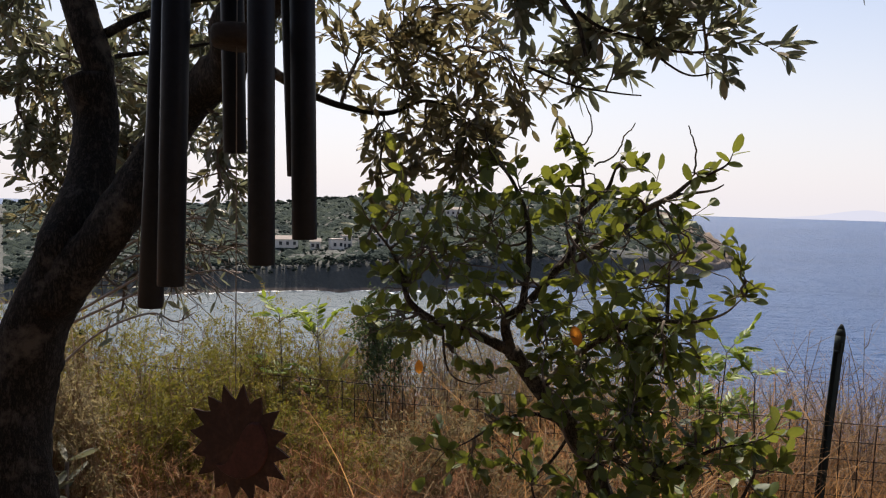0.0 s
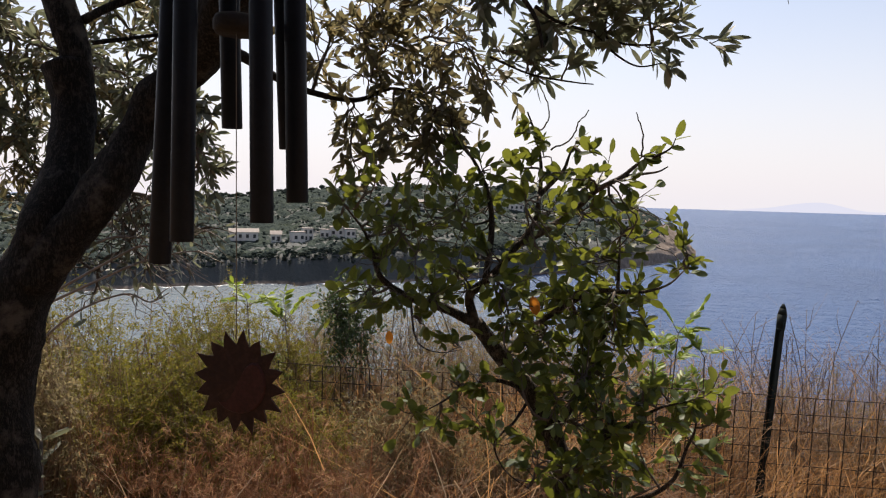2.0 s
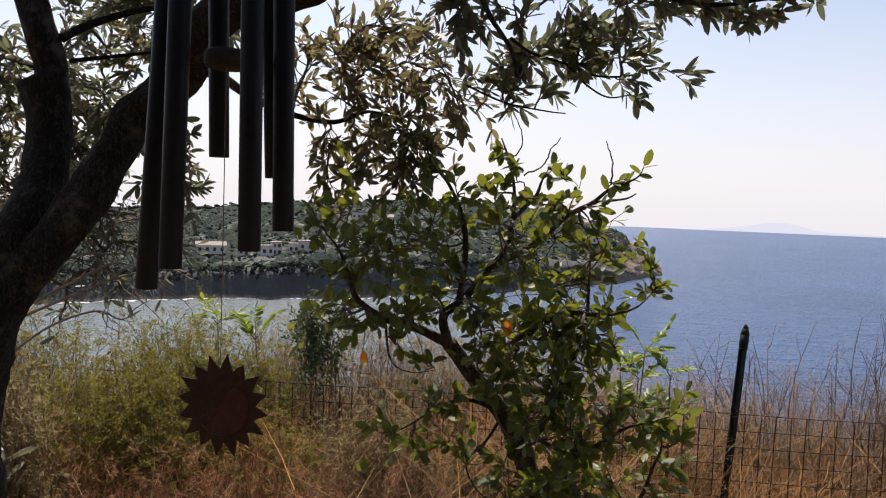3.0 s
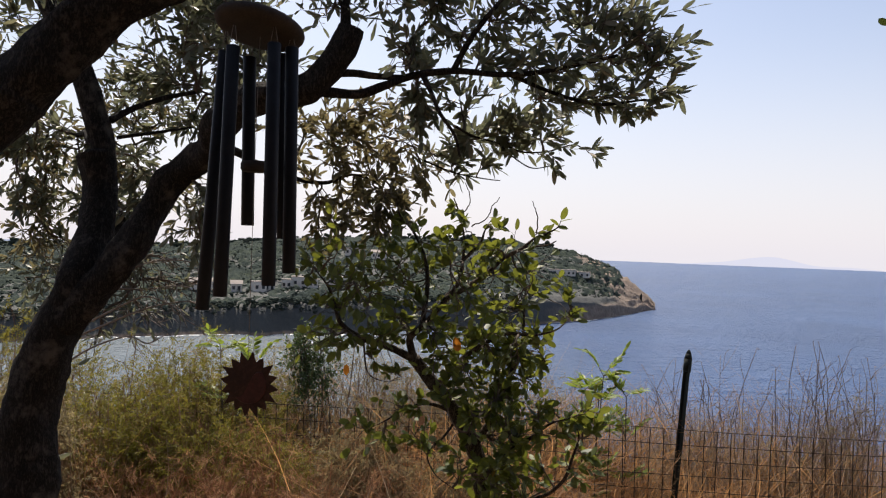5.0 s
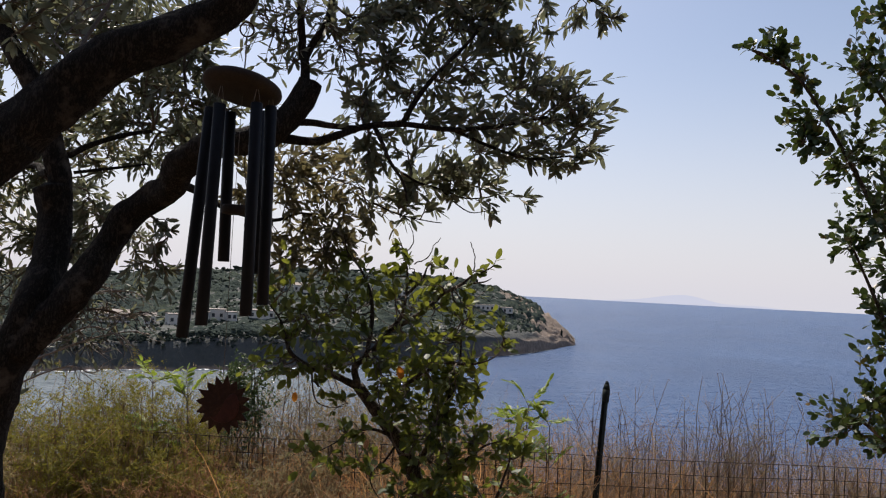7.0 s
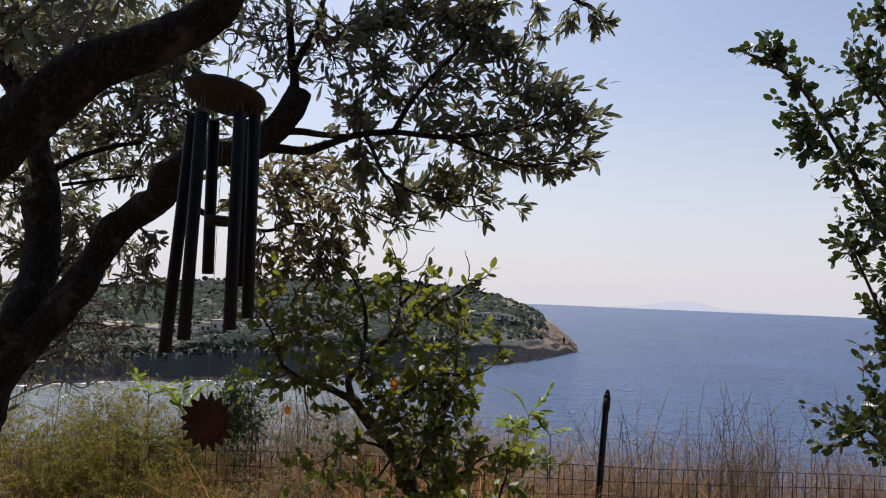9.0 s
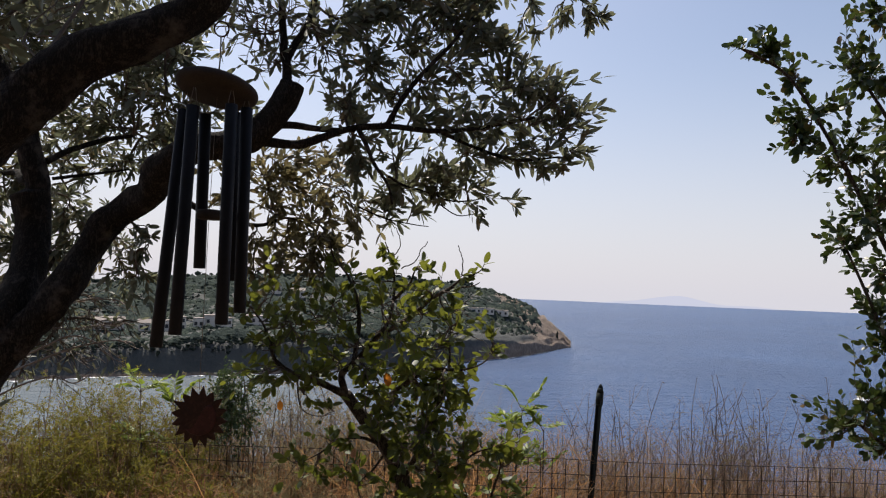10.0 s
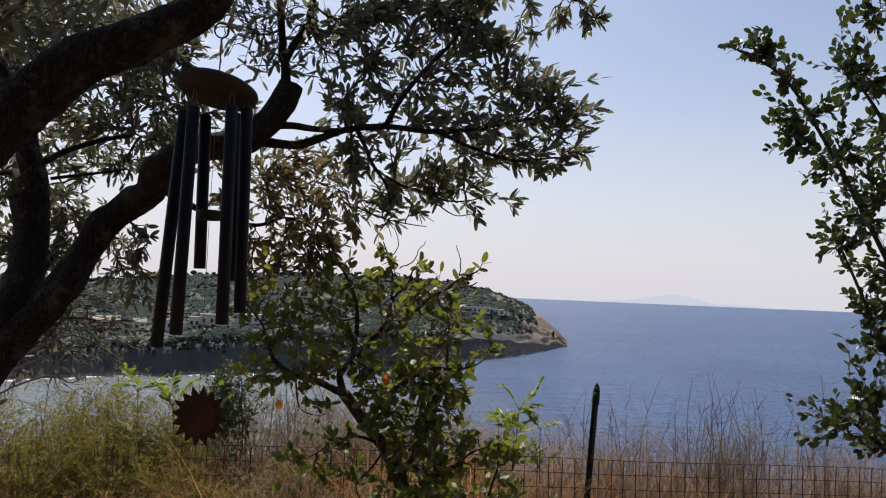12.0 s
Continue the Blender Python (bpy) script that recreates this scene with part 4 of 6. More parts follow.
def build_olive():
    tree = thing("olive_tree", "old olive tree with twisting dark trunk and grey-green crown", "tree")
    nodes = []
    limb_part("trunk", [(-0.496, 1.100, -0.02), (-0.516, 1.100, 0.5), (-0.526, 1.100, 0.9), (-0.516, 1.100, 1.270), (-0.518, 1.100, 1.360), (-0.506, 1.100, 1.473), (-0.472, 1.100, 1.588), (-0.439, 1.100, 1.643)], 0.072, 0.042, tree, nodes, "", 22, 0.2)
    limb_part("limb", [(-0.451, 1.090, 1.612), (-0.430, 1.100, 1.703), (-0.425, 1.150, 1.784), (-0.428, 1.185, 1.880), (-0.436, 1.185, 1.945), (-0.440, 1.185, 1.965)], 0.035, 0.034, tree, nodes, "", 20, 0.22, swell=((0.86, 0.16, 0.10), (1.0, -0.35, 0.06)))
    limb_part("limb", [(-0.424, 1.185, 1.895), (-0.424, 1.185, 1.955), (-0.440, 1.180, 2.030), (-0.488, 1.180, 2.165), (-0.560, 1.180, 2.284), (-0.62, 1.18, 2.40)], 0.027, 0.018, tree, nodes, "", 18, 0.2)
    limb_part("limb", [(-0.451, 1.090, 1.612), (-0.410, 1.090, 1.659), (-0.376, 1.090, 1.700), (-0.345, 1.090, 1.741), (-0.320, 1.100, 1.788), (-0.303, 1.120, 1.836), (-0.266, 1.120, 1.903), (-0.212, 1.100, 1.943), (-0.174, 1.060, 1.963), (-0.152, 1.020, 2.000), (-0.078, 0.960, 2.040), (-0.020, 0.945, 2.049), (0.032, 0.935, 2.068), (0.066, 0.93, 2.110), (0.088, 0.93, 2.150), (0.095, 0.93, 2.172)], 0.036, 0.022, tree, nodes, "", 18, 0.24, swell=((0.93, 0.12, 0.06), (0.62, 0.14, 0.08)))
    limb_part("branch", [(-0.158, 1.050, 1.970), (-0.137, 1.120, 1.966), (-0.108, 1.200, 1.951), (-0.051, 1.250, 1.933), (0.025, 1.270, 1.925), (0.085, 1.260, 1.945), (0.14, 1.25, 1.935)], 0.010, 0.0015, tree, nodes, "", 10)
    for pts, r0, r1 in (([(0.085, 0.93, 2.150), (0.082, 0.94, 2.206), (0.075, 0.95, 2.237), (0.070, 0.96, 2.291), (0.061, 0.97, 2.363), (0.052, 0.98, 2.436), (0.03, 1.0, 2.60)], 0.010, 0.005),
                        ([(0.079, 0.95, 2.222), (0.097, 0.95, 2.262), (0.115, 0.95, 2.292), (0.126, 0.96, 2.349), (0.139, 0.97, 2.431), (0.17, 1.0, 2.62)], 0.008, 0.004),
                        ([(0.050, 0.935, 2.090), (0.100, 0.94, 2.094), (0.138, 0.95, 2.094), (0.195, 0.95, 2.095), (0.236, 0.94, 2.105)], 0.008, 0.005),
                        ([(0.030, 0.94, 2.060), (0.107, 0.95, 2.059), (0.160, 0.95, 2.079), (0.206, 0.95, 2.098), (0.279, 0.93, 2.106), (0.365, 0.90, 2.097), (0.450, 0.88, 2.105), (0.561, 0.87, 2.134)], 0.010, 0.003),
                        ([(0.225, 0.94, 2.097), (0.242, 0.93, 2.063), (0.257, 0.92, 2.028), (0.285, 0.92, 1.989), (0.296, 0.92, 1.951)], 0.005, 0.002),
                        ([(0.279, 0.93, 2.106), (0.309, 0.92, 2.165), (0.351, 0.91, 2.222), (0.393, 0.90, 2.269), (0.437, 0.90, 2.331)], 0.006, 0.003),
                        ([(0.376, 0.90, 2.098), (0.457, 0.90, 2.070), (0.532, 0.88, 2.049), (0.610, 0.87, 2.059)], 0.004, 0.002),
                        ([(0.290, 0.95, 2.010), (0.324, 0.98, 2.000), (0.387, 1.00, 1.989), (0.423, 1.00, 1.977), (0.477, 1.02, 1.983), (0.529, 1.03, 2.000), (0.558, 1.04, 1.995)], 0.0025, 0.001),
                        ([(0.371, 0.98, 1.992), (0.406, 1.00, 1.967), (0.443, 1.00, 1.947), (0.479, 1.00, 1.952)], 0.0018, 0.0009),
                        ([(0.234, 0.98, 1.949), (0.294, 1.00, 1.931), (0.354, 1.00, 1.922), (0.383, 1.00, 1.920)], 0.0018, 0.0008),
                        ([(0.10, 0.97, 2.52), (0.22, 0.94, 2.50), (0.35, 0.90, 2.48), (0.50, 0.84, 2.42), (0.62, 0.80, 2.35)], 0.008, 0.003),
                        ([(-0.415, 1.19, 2.029), (-0.382, 1.22, 2.061), (-0.322, 1.25, 2.095), (-0.269, 1.28, 2.116)], 0.008, 0.004),
                        ([(-0.401, 1.19, 1.993), (-0.353, 1.22, 2.009), (-0.298, 1.25, 2.026), (-0.270, 1.27, 2.036)], 0.004, 0.002),
                        ([(-0.45, 1.2, 1.99), (-0.50, 1.3, 2.0), (-0.55, 1.4, 2.03), (-0.65, 1.58, 2.05)], 0.014, 0.006),
                        ([(-0.49, 1.28, 1.68), (-0.47, 1.32, 1.76), (-0.46, 1.4, 1.83), (-0.55, 1.55, 1.88)], 0.011, 0.005)):
        limb_part("branch", pts, r0, r1, tree, nodes, "", 8, 0.16)
    rng = np.random.default_rng(11)
    tw, lv, lv2 = Tubes(), Leaves("lance", 0.030, 0.0090, 3), Leaves("lance", 0.029, 0.0092, 4)
    clothe(CROWN_TIP, nodes, tw, lv, rng, 28, 5, 0.0012, 0.0026, 0.0, spread=2.5, flat=0.3, aim=(0.75, 0.0, 0.35), paired=True)
    clothe(CROWN_INNER, nodes, tw, lv, rng, 50, 5, 0.0012, 0.0030, 0.05, spread=2.6, flat=0.3, aim=(0.3, 0.0, 0.1), paired=True)
    clothe(CROWN_LOW, nodes, tw, lv, rng, 30, 4, 0.0011, 0.0018, 0.1, spread=2.0, aim=(0.6, 0.0, -0.1), paired=True)
    clothe(CROWN_BROWN, nodes, tw, lv2, rng, 25, 5, 0.0012, 0.0026, 0.08, spread=2.5, flat=0.3, paired=True)
    clothe(CROWN_LEFT, nodes, tw, lv, rng, 12, 6, 0.0013, 0.0036, 0.1, spread=1.4, paired=True)
    clothe(CROWN_ROOF, nodes, tw, lv, rng, 14, 6, 0.0013, 0.0035, 0.1, spread=1.4, paired=True)
    clothe(CROWN_BACK, nodes, tw, lv, rng, 8, 6, 0.0013, 0.0030, 0.1, spread=1.4, paired=True)
    clothe(CROWN_FAR, nodes, tw, lv2, rng, 8, 6, 0.0013, 0.0035, 0.1, spread=1.4, paired=True)
    clothe(BARE_TWIGS, nodes, tw, lv, rng, 14, 1, 0.0015, 0.0042, 0.1, spread=1.3)
    clothe(BARE_TOP, nodes, tw, lv, rng, 30, 2, 0.0012, 0.0030, 0.0, spread=2.0, bare=0.7)
    # unseen upper crown, added out of view to shade the lower boughs
    high = [(rng.uniform(-1.0, 0.35), rng.uniform(0.95, 1.45), rng.uniform(2.74, 3.15), rng.uniform(0.09, 0.14)) for _ in range(36)]
    clothe(high, nodes, tw, lv, rng, 11, 7, 0.0014, 0.0055, 0.05, spread=1.3, paired=True)
    tagged(put("twig_mass", tw.mesh("twig_mass"), TWIG, tree), kind="stuff")
    lv.build(tree, OLIVE, 220)
    lv2.build(tree, OLIVE_DRY, 60, label="dull brownish leaves")


build_olive()


def build_dead_branch():
    """A fallen grey branch caught behind the olive trunk."""
    ob = thing("dead_branch", "pale grey leafless branch caught behind the olive trunk", "branch")
    rng = np.random.default_rng(17)
    stem = spline([(-0.73, 1.50, 0.06), (-0.72, 1.50, 0.8), (-0.71, 1.50, 1.28), (-0.66, 1.48, 1.50), (-0.57, 1.47, 1.64)], 8)
    t = Tubes()
    t.add(stem, 0.010, 0.005, 8, 0.12)
    put("stem", t.mesh("stem"), DEADWOOD, ob)
    for pts in ([(-0.59, 1.47, 1.61), (-0.490, 1.45, 1.656), (-0.421, 1.45, 1.658), (-0.352, 1.45, 1.670), (-0.312, 1.45, 1.666)], [(-0.57, 1.47, 1.64), (-0.461, 1.45, 1.704), (-0.399, 1.45, 1.729), (-0.330, 1.45, 1.733), (-0.272, 1.45, 1.715)],
                [(-0.65, 1.48, 1.52), (-0.468, 1.40, 1.615), (-0.402, 1.40, 1.645), (-0.346, 1.40, 1.629), (-0.313, 1.40, 1.608)], [(-0.57, 1.47, 1.64), (-0.53, 1.49, 1.68), (-0.506, 1.50, 1.677), (-0.452, 1.50, 1.612), (-0.404, 1.50, 1.583), (-0.381, 1.50, 1.586)],
                [(-0.66, 1.48, 1.50), (-0.457, 1.40, 1.592), (-0.391, 1.40, 1.619), (-0.313, 1.40, 1.636), (-0.268, 1.40, 1.631)], [(-0.69, 1.49, 1.40), (-0.56, 1.44, 1.50), (-0.45, 1.42, 1.545), (-0.40, 1.42, 1.53), (-0.36, 1.42, 1.55)]):
        t = Tubes()
        c = spline(pts, 6)
        t.add(c, 0.0030, 0.0010, 6, 0.1)
        for _ in range(9):
            i = rng.integers(6, len(c) - 1)
            v = (c[i + 1] - c[i]) / np.linalg.norm(c[i + 1] - c[i]) * rng.uniform(0.02, 0.07) + rng.normal(size=3) * 0.022
            t.add(bend(c[i], c[i] + v, rng, 0.1, 0.15, 5), 0.0014, 0.0006, 4)
        put("branch", t.mesh("branch"), DEADWOOD, ob)


build_dead_branch()


def build_bough():
    """The neighbouring trunk whose bough carries the chime."""
    tree = thing("leaning_tree", "dark tree leaning in with one thick overhead bough", "tree")
    nodes = []
    limb_part("trunk", [(-0.80, 0.53, -0.02), (-0.79, 0.53, 0.6), (-0.71, 0.53, 1.2), (-0.55, 0.53, 1.62), (-0.409, 0.53, 1.799), (-0.283, 0.53, 1.929), (-0.26, 0.53, 1.956), (-0.218, 0.53, 1.995), (-0.17, 0.53, 2.049), (-0.119, 0.53, 2.081), (-0.066, 0.53, 2.111), (-0.022, 0.53, 2.142), (0.003, 0.53, 2.188), (0.01, 0.53, 2.246), (0.0, 0.53, 2.36), (-0.03, 0.56, 2.60)], 0.049, 0.017, tree, nodes, "", 20, 0.2, swell=((0.83, 0.22, 0.06),))
    rng = np.random.default_rng(23)
    tw, lv = Tubes(), Leaves("lance", 0.031, 0.0098, 8)
    clothe([(-0.28, 0.75, 2.25, 0.06), (-0.2, 0.8, 2.3, 0.06), (-0.36, 0.75, 2.15, 0.05), (0.1, 0.75, 2.5, 0.07), (-0.08, 0.75, 2.38, 0.06)], nodes, tw, lv, rng, 10, 9, 0.0015, 0.004, 0.1)
    tagged(put("twig_mass", tw.mesh("twig_mass"), TWIG, tree), kind="stuff")
    lv.build(tree, OLIVE, 60)


build_bough()

# ---- the evergreen shrub in the middle ----
SHRUB_UPPER = [
    (0.030, 1.08, 1.758, 0.026), (0.073, 1.02, 1.762, 0.028), (0.026, 1.05, 1.726, 0.019), (0.098, 1.15, 1.742, 0.023), (0.152, 1.10, 1.795, 0.025),
    (0.253, 1.12, 1.802, 0.029), (0.284, 1.05, 1.803, 0.024), (0.337, 1.08, 1.823, 0.023), (0.356, 1.00, 1.787, 0.023), (0.402, 1.05, 1.781, 0.021),
    (0.418, 1.00, 1.781, 0.018), (0.389, 1.08, 1.843, 0.011), (0.305, 1.08, 1.872, 0.014), (0.322, 1.07, 1.848, 0.013), (0.459, 1.02, 1.824, 0.013), (0.217, 1.15, 1.839, 0.021), (0.406, 1.04, 1.825, 0.008)]
SHRUB_MIDDLE = [
    (0.111, 1.06, 1.713, 0.029), (0.059, 1.10, 1.692, 0.022), (0.164, 1.14, 1.719, 0.032), (0.200, 1.05, 1.746, 0.029), (0.252, 1.18, 1.730, 0.033),
    (0.293, 1.00, 1.744, 0.020), (0.367, 1.16, 1.734, 0.028), (0.382, 1.03, 1.729, 0.029), (0.459, 1.12, 1.738, 0.026), (0.450, 1.00, 1.721, 0.016),
    (0.497, 1.08, 1.695, 0.018), (0.086, 1.10, 1.655, 0.025), (0.140, 1.03, 1.671, 0.030), (0.187, 1.15, 1.653, 0.032), (0.237, 1.08, 1.672, 0.025),
    (0.329, 1.00, 1.681, 0.028), (0.408, 1.12, 1.662, 0.031), (0.426, 1.02, 1.682, 0.023), (0.536, 1.02, 1.685, 0.017), (0.529, 1.03, 1.658, 0.010)]
SHRUB_HEART = [
    (0.058, 1.12, 1.599, 0.022), (0.116, 1.05, 1.608, 0.022), (0.169, 1.10, 1.603, 0.029), (0.212, 1.18, 1.612, 0.027), (0.271, 1.05, 1.614, 0.024),
    (0.337, 1.12, 1.578, 0.031), (0.369, 1.02, 1.612, 0.030), (0.443, 1.10, 1.612, 0.031), (0.466, 1.03, 1.629, 0.018), (0.503, 1.08, 1.561, 0.016),
    (0.333, 1.05, 1.544, 0.031), (0.409, 1.14, 1.527, 0.037), (0.430, 1.02, 1.552, 0.025), (0.482, 1.10, 1.518, 0.018), (0.152, 1.08, 1.560, 0.012),
    (0.202, 1.04, 1.534, 0.012), (0.268, 1.00, 1.560, 0.016), (0.452, 1.06, 1.585, 0.026), (0.395, 1.06, 1.575, 0.024)]
SHRUB_SKIRT = [
    (0.249, 1.06, 1.469, 0.016), (0.198, 1.10, 1.466, 0.014), (0.136, 1.02, 1.443, 0.017), (0.181, 1.06, 1.405, 0.017), (0.237, 1.10, 1.392, 0.020),
    (0.388, 1.04, 1.486, 0.034), (0.449, 1.10, 1.471, 0.025), (0.337, 1.00, 1.436, 0.018), (0.406, 1.10, 1.395, 0.036), (0.432, 1.03, 1.410, 0.024),
    (0.334, 1.06, 1.344, 0.022), (0.389, 1.02, 1.352, 0.033), (0.465, 1.10, 1.321, 0.031), (0.269, 1.05, 1.383, 0.012), (0.402, 1.10, 1.265, 0.036),
    (0.460, 1.05, 1.288, 0.034), (0.300, 1.00, 1.500, 0.014), (0.346, 0.99, 1.470, 0.014), (0.420, 1.05, 1.440, 0.026)]
SHRUB_SIDE = [
    (0.464, 1.00, 1.464, 0.018), (0.527, 1.03, 1.456, 0.024), (0.549, 0.98, 1.480, 0.021), (0.584, 1.00, 1.440, 0.016), (0.560, 1.04, 1.400, 0.022),
    (0.500, 1.00, 1.422, 0.020), (0.497, 1.06, 1.356, 0.022), (0.553, 1.02, 1.356, 0.018), (0.478, 1.00, 1.500, 0.008)]


def build_shrub():
    tree = thing("evergreen_shrub", "bushy evergreen shrub with glossy oval leaves and forked trunk", "shrub")
    nodes = []
    limb_part("trunk", [(0.44, 1.16, 0.03), (0.45, 1.15, 0.5), (0.43, 1.14, 0.95), (0.405, 1.13, 1.18), (0.392, 1.13, 1.278), (0.372, 1.13, 1.367), (0.331, 1.13, 1.439), (0.283, 1.13, 1.498), (0.236, 1.13, 1.555)], 0.026, 0.0125, tree, nodes, "", 14, 0.18, material=BARK_SHRUB)
    for pts, r in (([(0.236, 1.13, 1.553), (0.177, 1.12, 1.582), (0.126, 1.10, 1.599), (0.086, 1.08, 1.630), (0.072, 1.08, 1.667), (0.058, 1.08, 1.702), (0.028, 1.07, 1.741)], 0.0085),
                   ([(0.236, 1.13, 1.555), (0.226, 1.13, 1.597), (0.250, 1.12, 1.622), (0.274, 1.10, 1.653), (0.298, 1.10, 1.685), (0.320, 1.09, 1.718), (0.326, 1.08, 1.763), (0.327, 1.08, 1.807), (0.318, 1.08, 1.851), (0.303, 1.08, 1.889)], 0.0085),
                   ([(0.298, 1.10, 1.685), (0.339, 1.07, 1.712), (0.378, 1.05, 1.746), (0.402, 1.03, 1.772), (0.432, 1.02, 1.790), (0.458, 1.02, 1.796), (0.487, 1.02, 1.801), (0.502, 1.02, 1.809)], 0.006),
                   ([(0.402, 1.03, 1.772), (0.436, 1.02, 1.793), (0.459, 1.02, 1.812), (0.483, 1.01, 1.824), (0.501, 1.01, 1.835), (0.508, 1.01, 1.850)], 0.004),
                   ([(0.326, 1.08, 1.763), (0.358, 1.07, 1.799), (0.366, 1.06, 1.825), (0.380, 1.07, 1.848)], 0.004),
                   ([(0.250, 1.12, 1.622), (0.259, 1.13, 1.705), (0.253, 1.14, 1.761), (0.229, 1.15, 1.816), (0.198, 1.15, 1.852), (0.187, 1.14, 1.890)], 0.006),
                   ([(0.283, 1.13, 1.498), (0.324, 1.10, 1.552), (0.368, 1.06, 1.596), (0.418, 1.05, 1.621), (0.465, 1.03, 1.622), (0.508, 1.02, 1.635), (0.537, 1.02, 1.661)], 0.006),
                   ([(0.370, 1.13, 1.372), (0.402, 1.10, 1.444), (0.424, 1.09, 1.510), (0.445, 1.10, 1.556), (0.458, 1.10, 1.598), (0.460, 1.10, 1.649), (0.460, 1.10, 1.704)], 0.008),
                   ([(0.391, 1.13, 1.298), (0.428, 1.08, 1.372), (0.469, 1.04, 1.416), (0.501, 1.01, 1.453), (0.535, 0.99, 1.470)], 0.006),
                   ([(0.397, 1.13, 1.256), (0.487, 1.08, 1.280), (0.533, 1.03, 1.332), (0.551, 1.02, 1.389), (0.555, 1.00, 1.435), (0.531, 0.99, 1.476)], 0.005),
                   ([(0.328, 1.13, 1.441), (0.272, 1.10, 1.467), (0.225, 1.08, 1.463), (0.181, 1.05, 1.444), (0.149, 1.03, 1.433)], 0.004),
                   ([(0.333, 1.13, 1.434), (0.302, 1.10, 1.400), (0.268, 1.07, 1.376), (0.283, 1.05, 1.340), (0.323, 1.04, 1.313)], 0.003),
                   ([(0.131, 1.10, 1.598), (0.142, 1.07, 1.537), (0.174, 1.06, 1.520), (0.213, 1.05, 1.527)], 0.0022)):
        limb_part("limb", pts, r, r * 0.14, tree, nodes, "", 8, 0.16, BARK_SHRUB)
    rng = np.random.default_rng(31)
    tw, lv = Tubes(), Leaves("oval", 0.0250, 0.0135, 5)
    for clumps, many in ((SHRUB_UPPER, 18), (SHRUB_MIDDLE, 18), (SHRUB_HEART, 32), (SHRUB_SKIRT, 34), (SHRUB_SIDE, 28)):
        clothe(clumps, nodes, tw, lv, rng, many, 5, 0.0012, 0.0022, 0.0, flat=0.3, spread=2.3, bare=0.3, aim=(0.0, 0.0, 0.3))
    clothe(SHRUB_HEART + SHRUB_SKIRT + SHRUB_MIDDLE, nodes, tw, lv, rng, 18, 1, 0.0010, 0.0016, 0.0, spread=3.4, bare=0.9)
    # bare twigs and the leaves of the forked sprig standing out of the crown
    for pts in ([(0.289, 1.10, 1.858), (0.326, 1.08, 1.864), (0.336, 1.08, 1.893), (0.324, 1.08, 1.922)],
                [(0.338, 1.08, 1.832), (0.371, 1.08, 1.851), (0.383, 1.08, 1.875), (0.398, 1.08, 1.896)],
                [(0.462, 1.02, 1.824), (0.464, 1.02, 1.853), (0.451, 1.02, 1.885)]):
        tw.add(spline(pts) + rng.normal(size=(len(spline(pts)), 3)) * 0.0008, 0.0015, 0.0008, 5)
    for p, d in (((0.508, 1.01, 1.850), (0.3, -0.3, 0.9)), ((0.503, 1.01, 1.838), (-0.7, 0, 0.6)), ((0.507, 1.01, 1.846), (0.8, 0.2, 0.3)), ((0.459, 1.02, 1.812), (-0.4, 0, 0.8)),
                 ((0.483, 1.01, 1.824), (0.5, 0.2, 0.8)), ((0.501, 1.01, 1.835), (0.9, 0, 0.0)), ((0.537, 1.02, 1.661), (0.6, 0, 0.6)), ((0.537, 1.02, 1.661), (1, 0, 0.1)), ((0.385, 1.07, 1.850), (0.6, 0, 0.6)), ((0.384, 1.07, 1.846), (0.8, 0, -0.1))):
        lv.add(p, d, 1.0, 0.3)
    tagged(put("twig_mass", tw.mesh("twig_mass"), TWIG, tree), kind="stuff")
    lv.build(tree, GREEN, 300)
    for k, p in enumerate(((0.307, 1.0, 1.618), (0.1, 1.08, 1.548), (0.253, 1.0, 1.468))):
        tv, tf = leaf_template("oval")
        tilt, z = 0.5 - 0.5 * k, 0.030 if k == 0 else 0.022
        m = pose(*p, 90, 180 - 35 * tilt, 20 * tilt) @ Matrix.Diagonal((z * 0.55, z, z * 0.5, 1))
        put("withered_leaf", mesh_from("withered_leaf", tv, tf), ORANGE if k != 2 else RUSSET, tree, "withered leaf among the green", m)


build_shrub()

# ---- the bush at the edge of the clearing ----
BUSH_RIGHT = [
    (1.243, 1.2, 2.47, 0.031), (1.323, 1.2, 2.46, 0.06), (1.403, 1.2, 2.4, 0.061), (1.453, 1.2, 2.28, 0.096), (1.403, 1.2, 2.22, 0.06),
    (1.563, 1.2, 2.44, 0.083), (1.663, 1.2, 2.42, 0.095), (1.553, 1.2, 2.16, 0.107), (1.683, 1.2, 2.12, 0.111), (1.613, 1.2, 2.01, 0.09),
    (1.553, 1.2, 1.95, 0.062), (1.673, 1.2, 1.89, 0.073), (1.653, 1.2, 1.76, 0.063), (1.683, 1.2, 1.67, 0.073), (1.653, 1.2, 1.55, 0.082),
    (1.563, 1.2, 1.46, 0.089), (1.703, 1.2, 1.42, 0.112), (1.545, 1.2, 1.49, 0.038), (1.673, 1.2, 2.6, 0.078), (1.763, 1.2, 2.27, 0.115),
    (1.763, 1.2, 1.77, 0.112)]


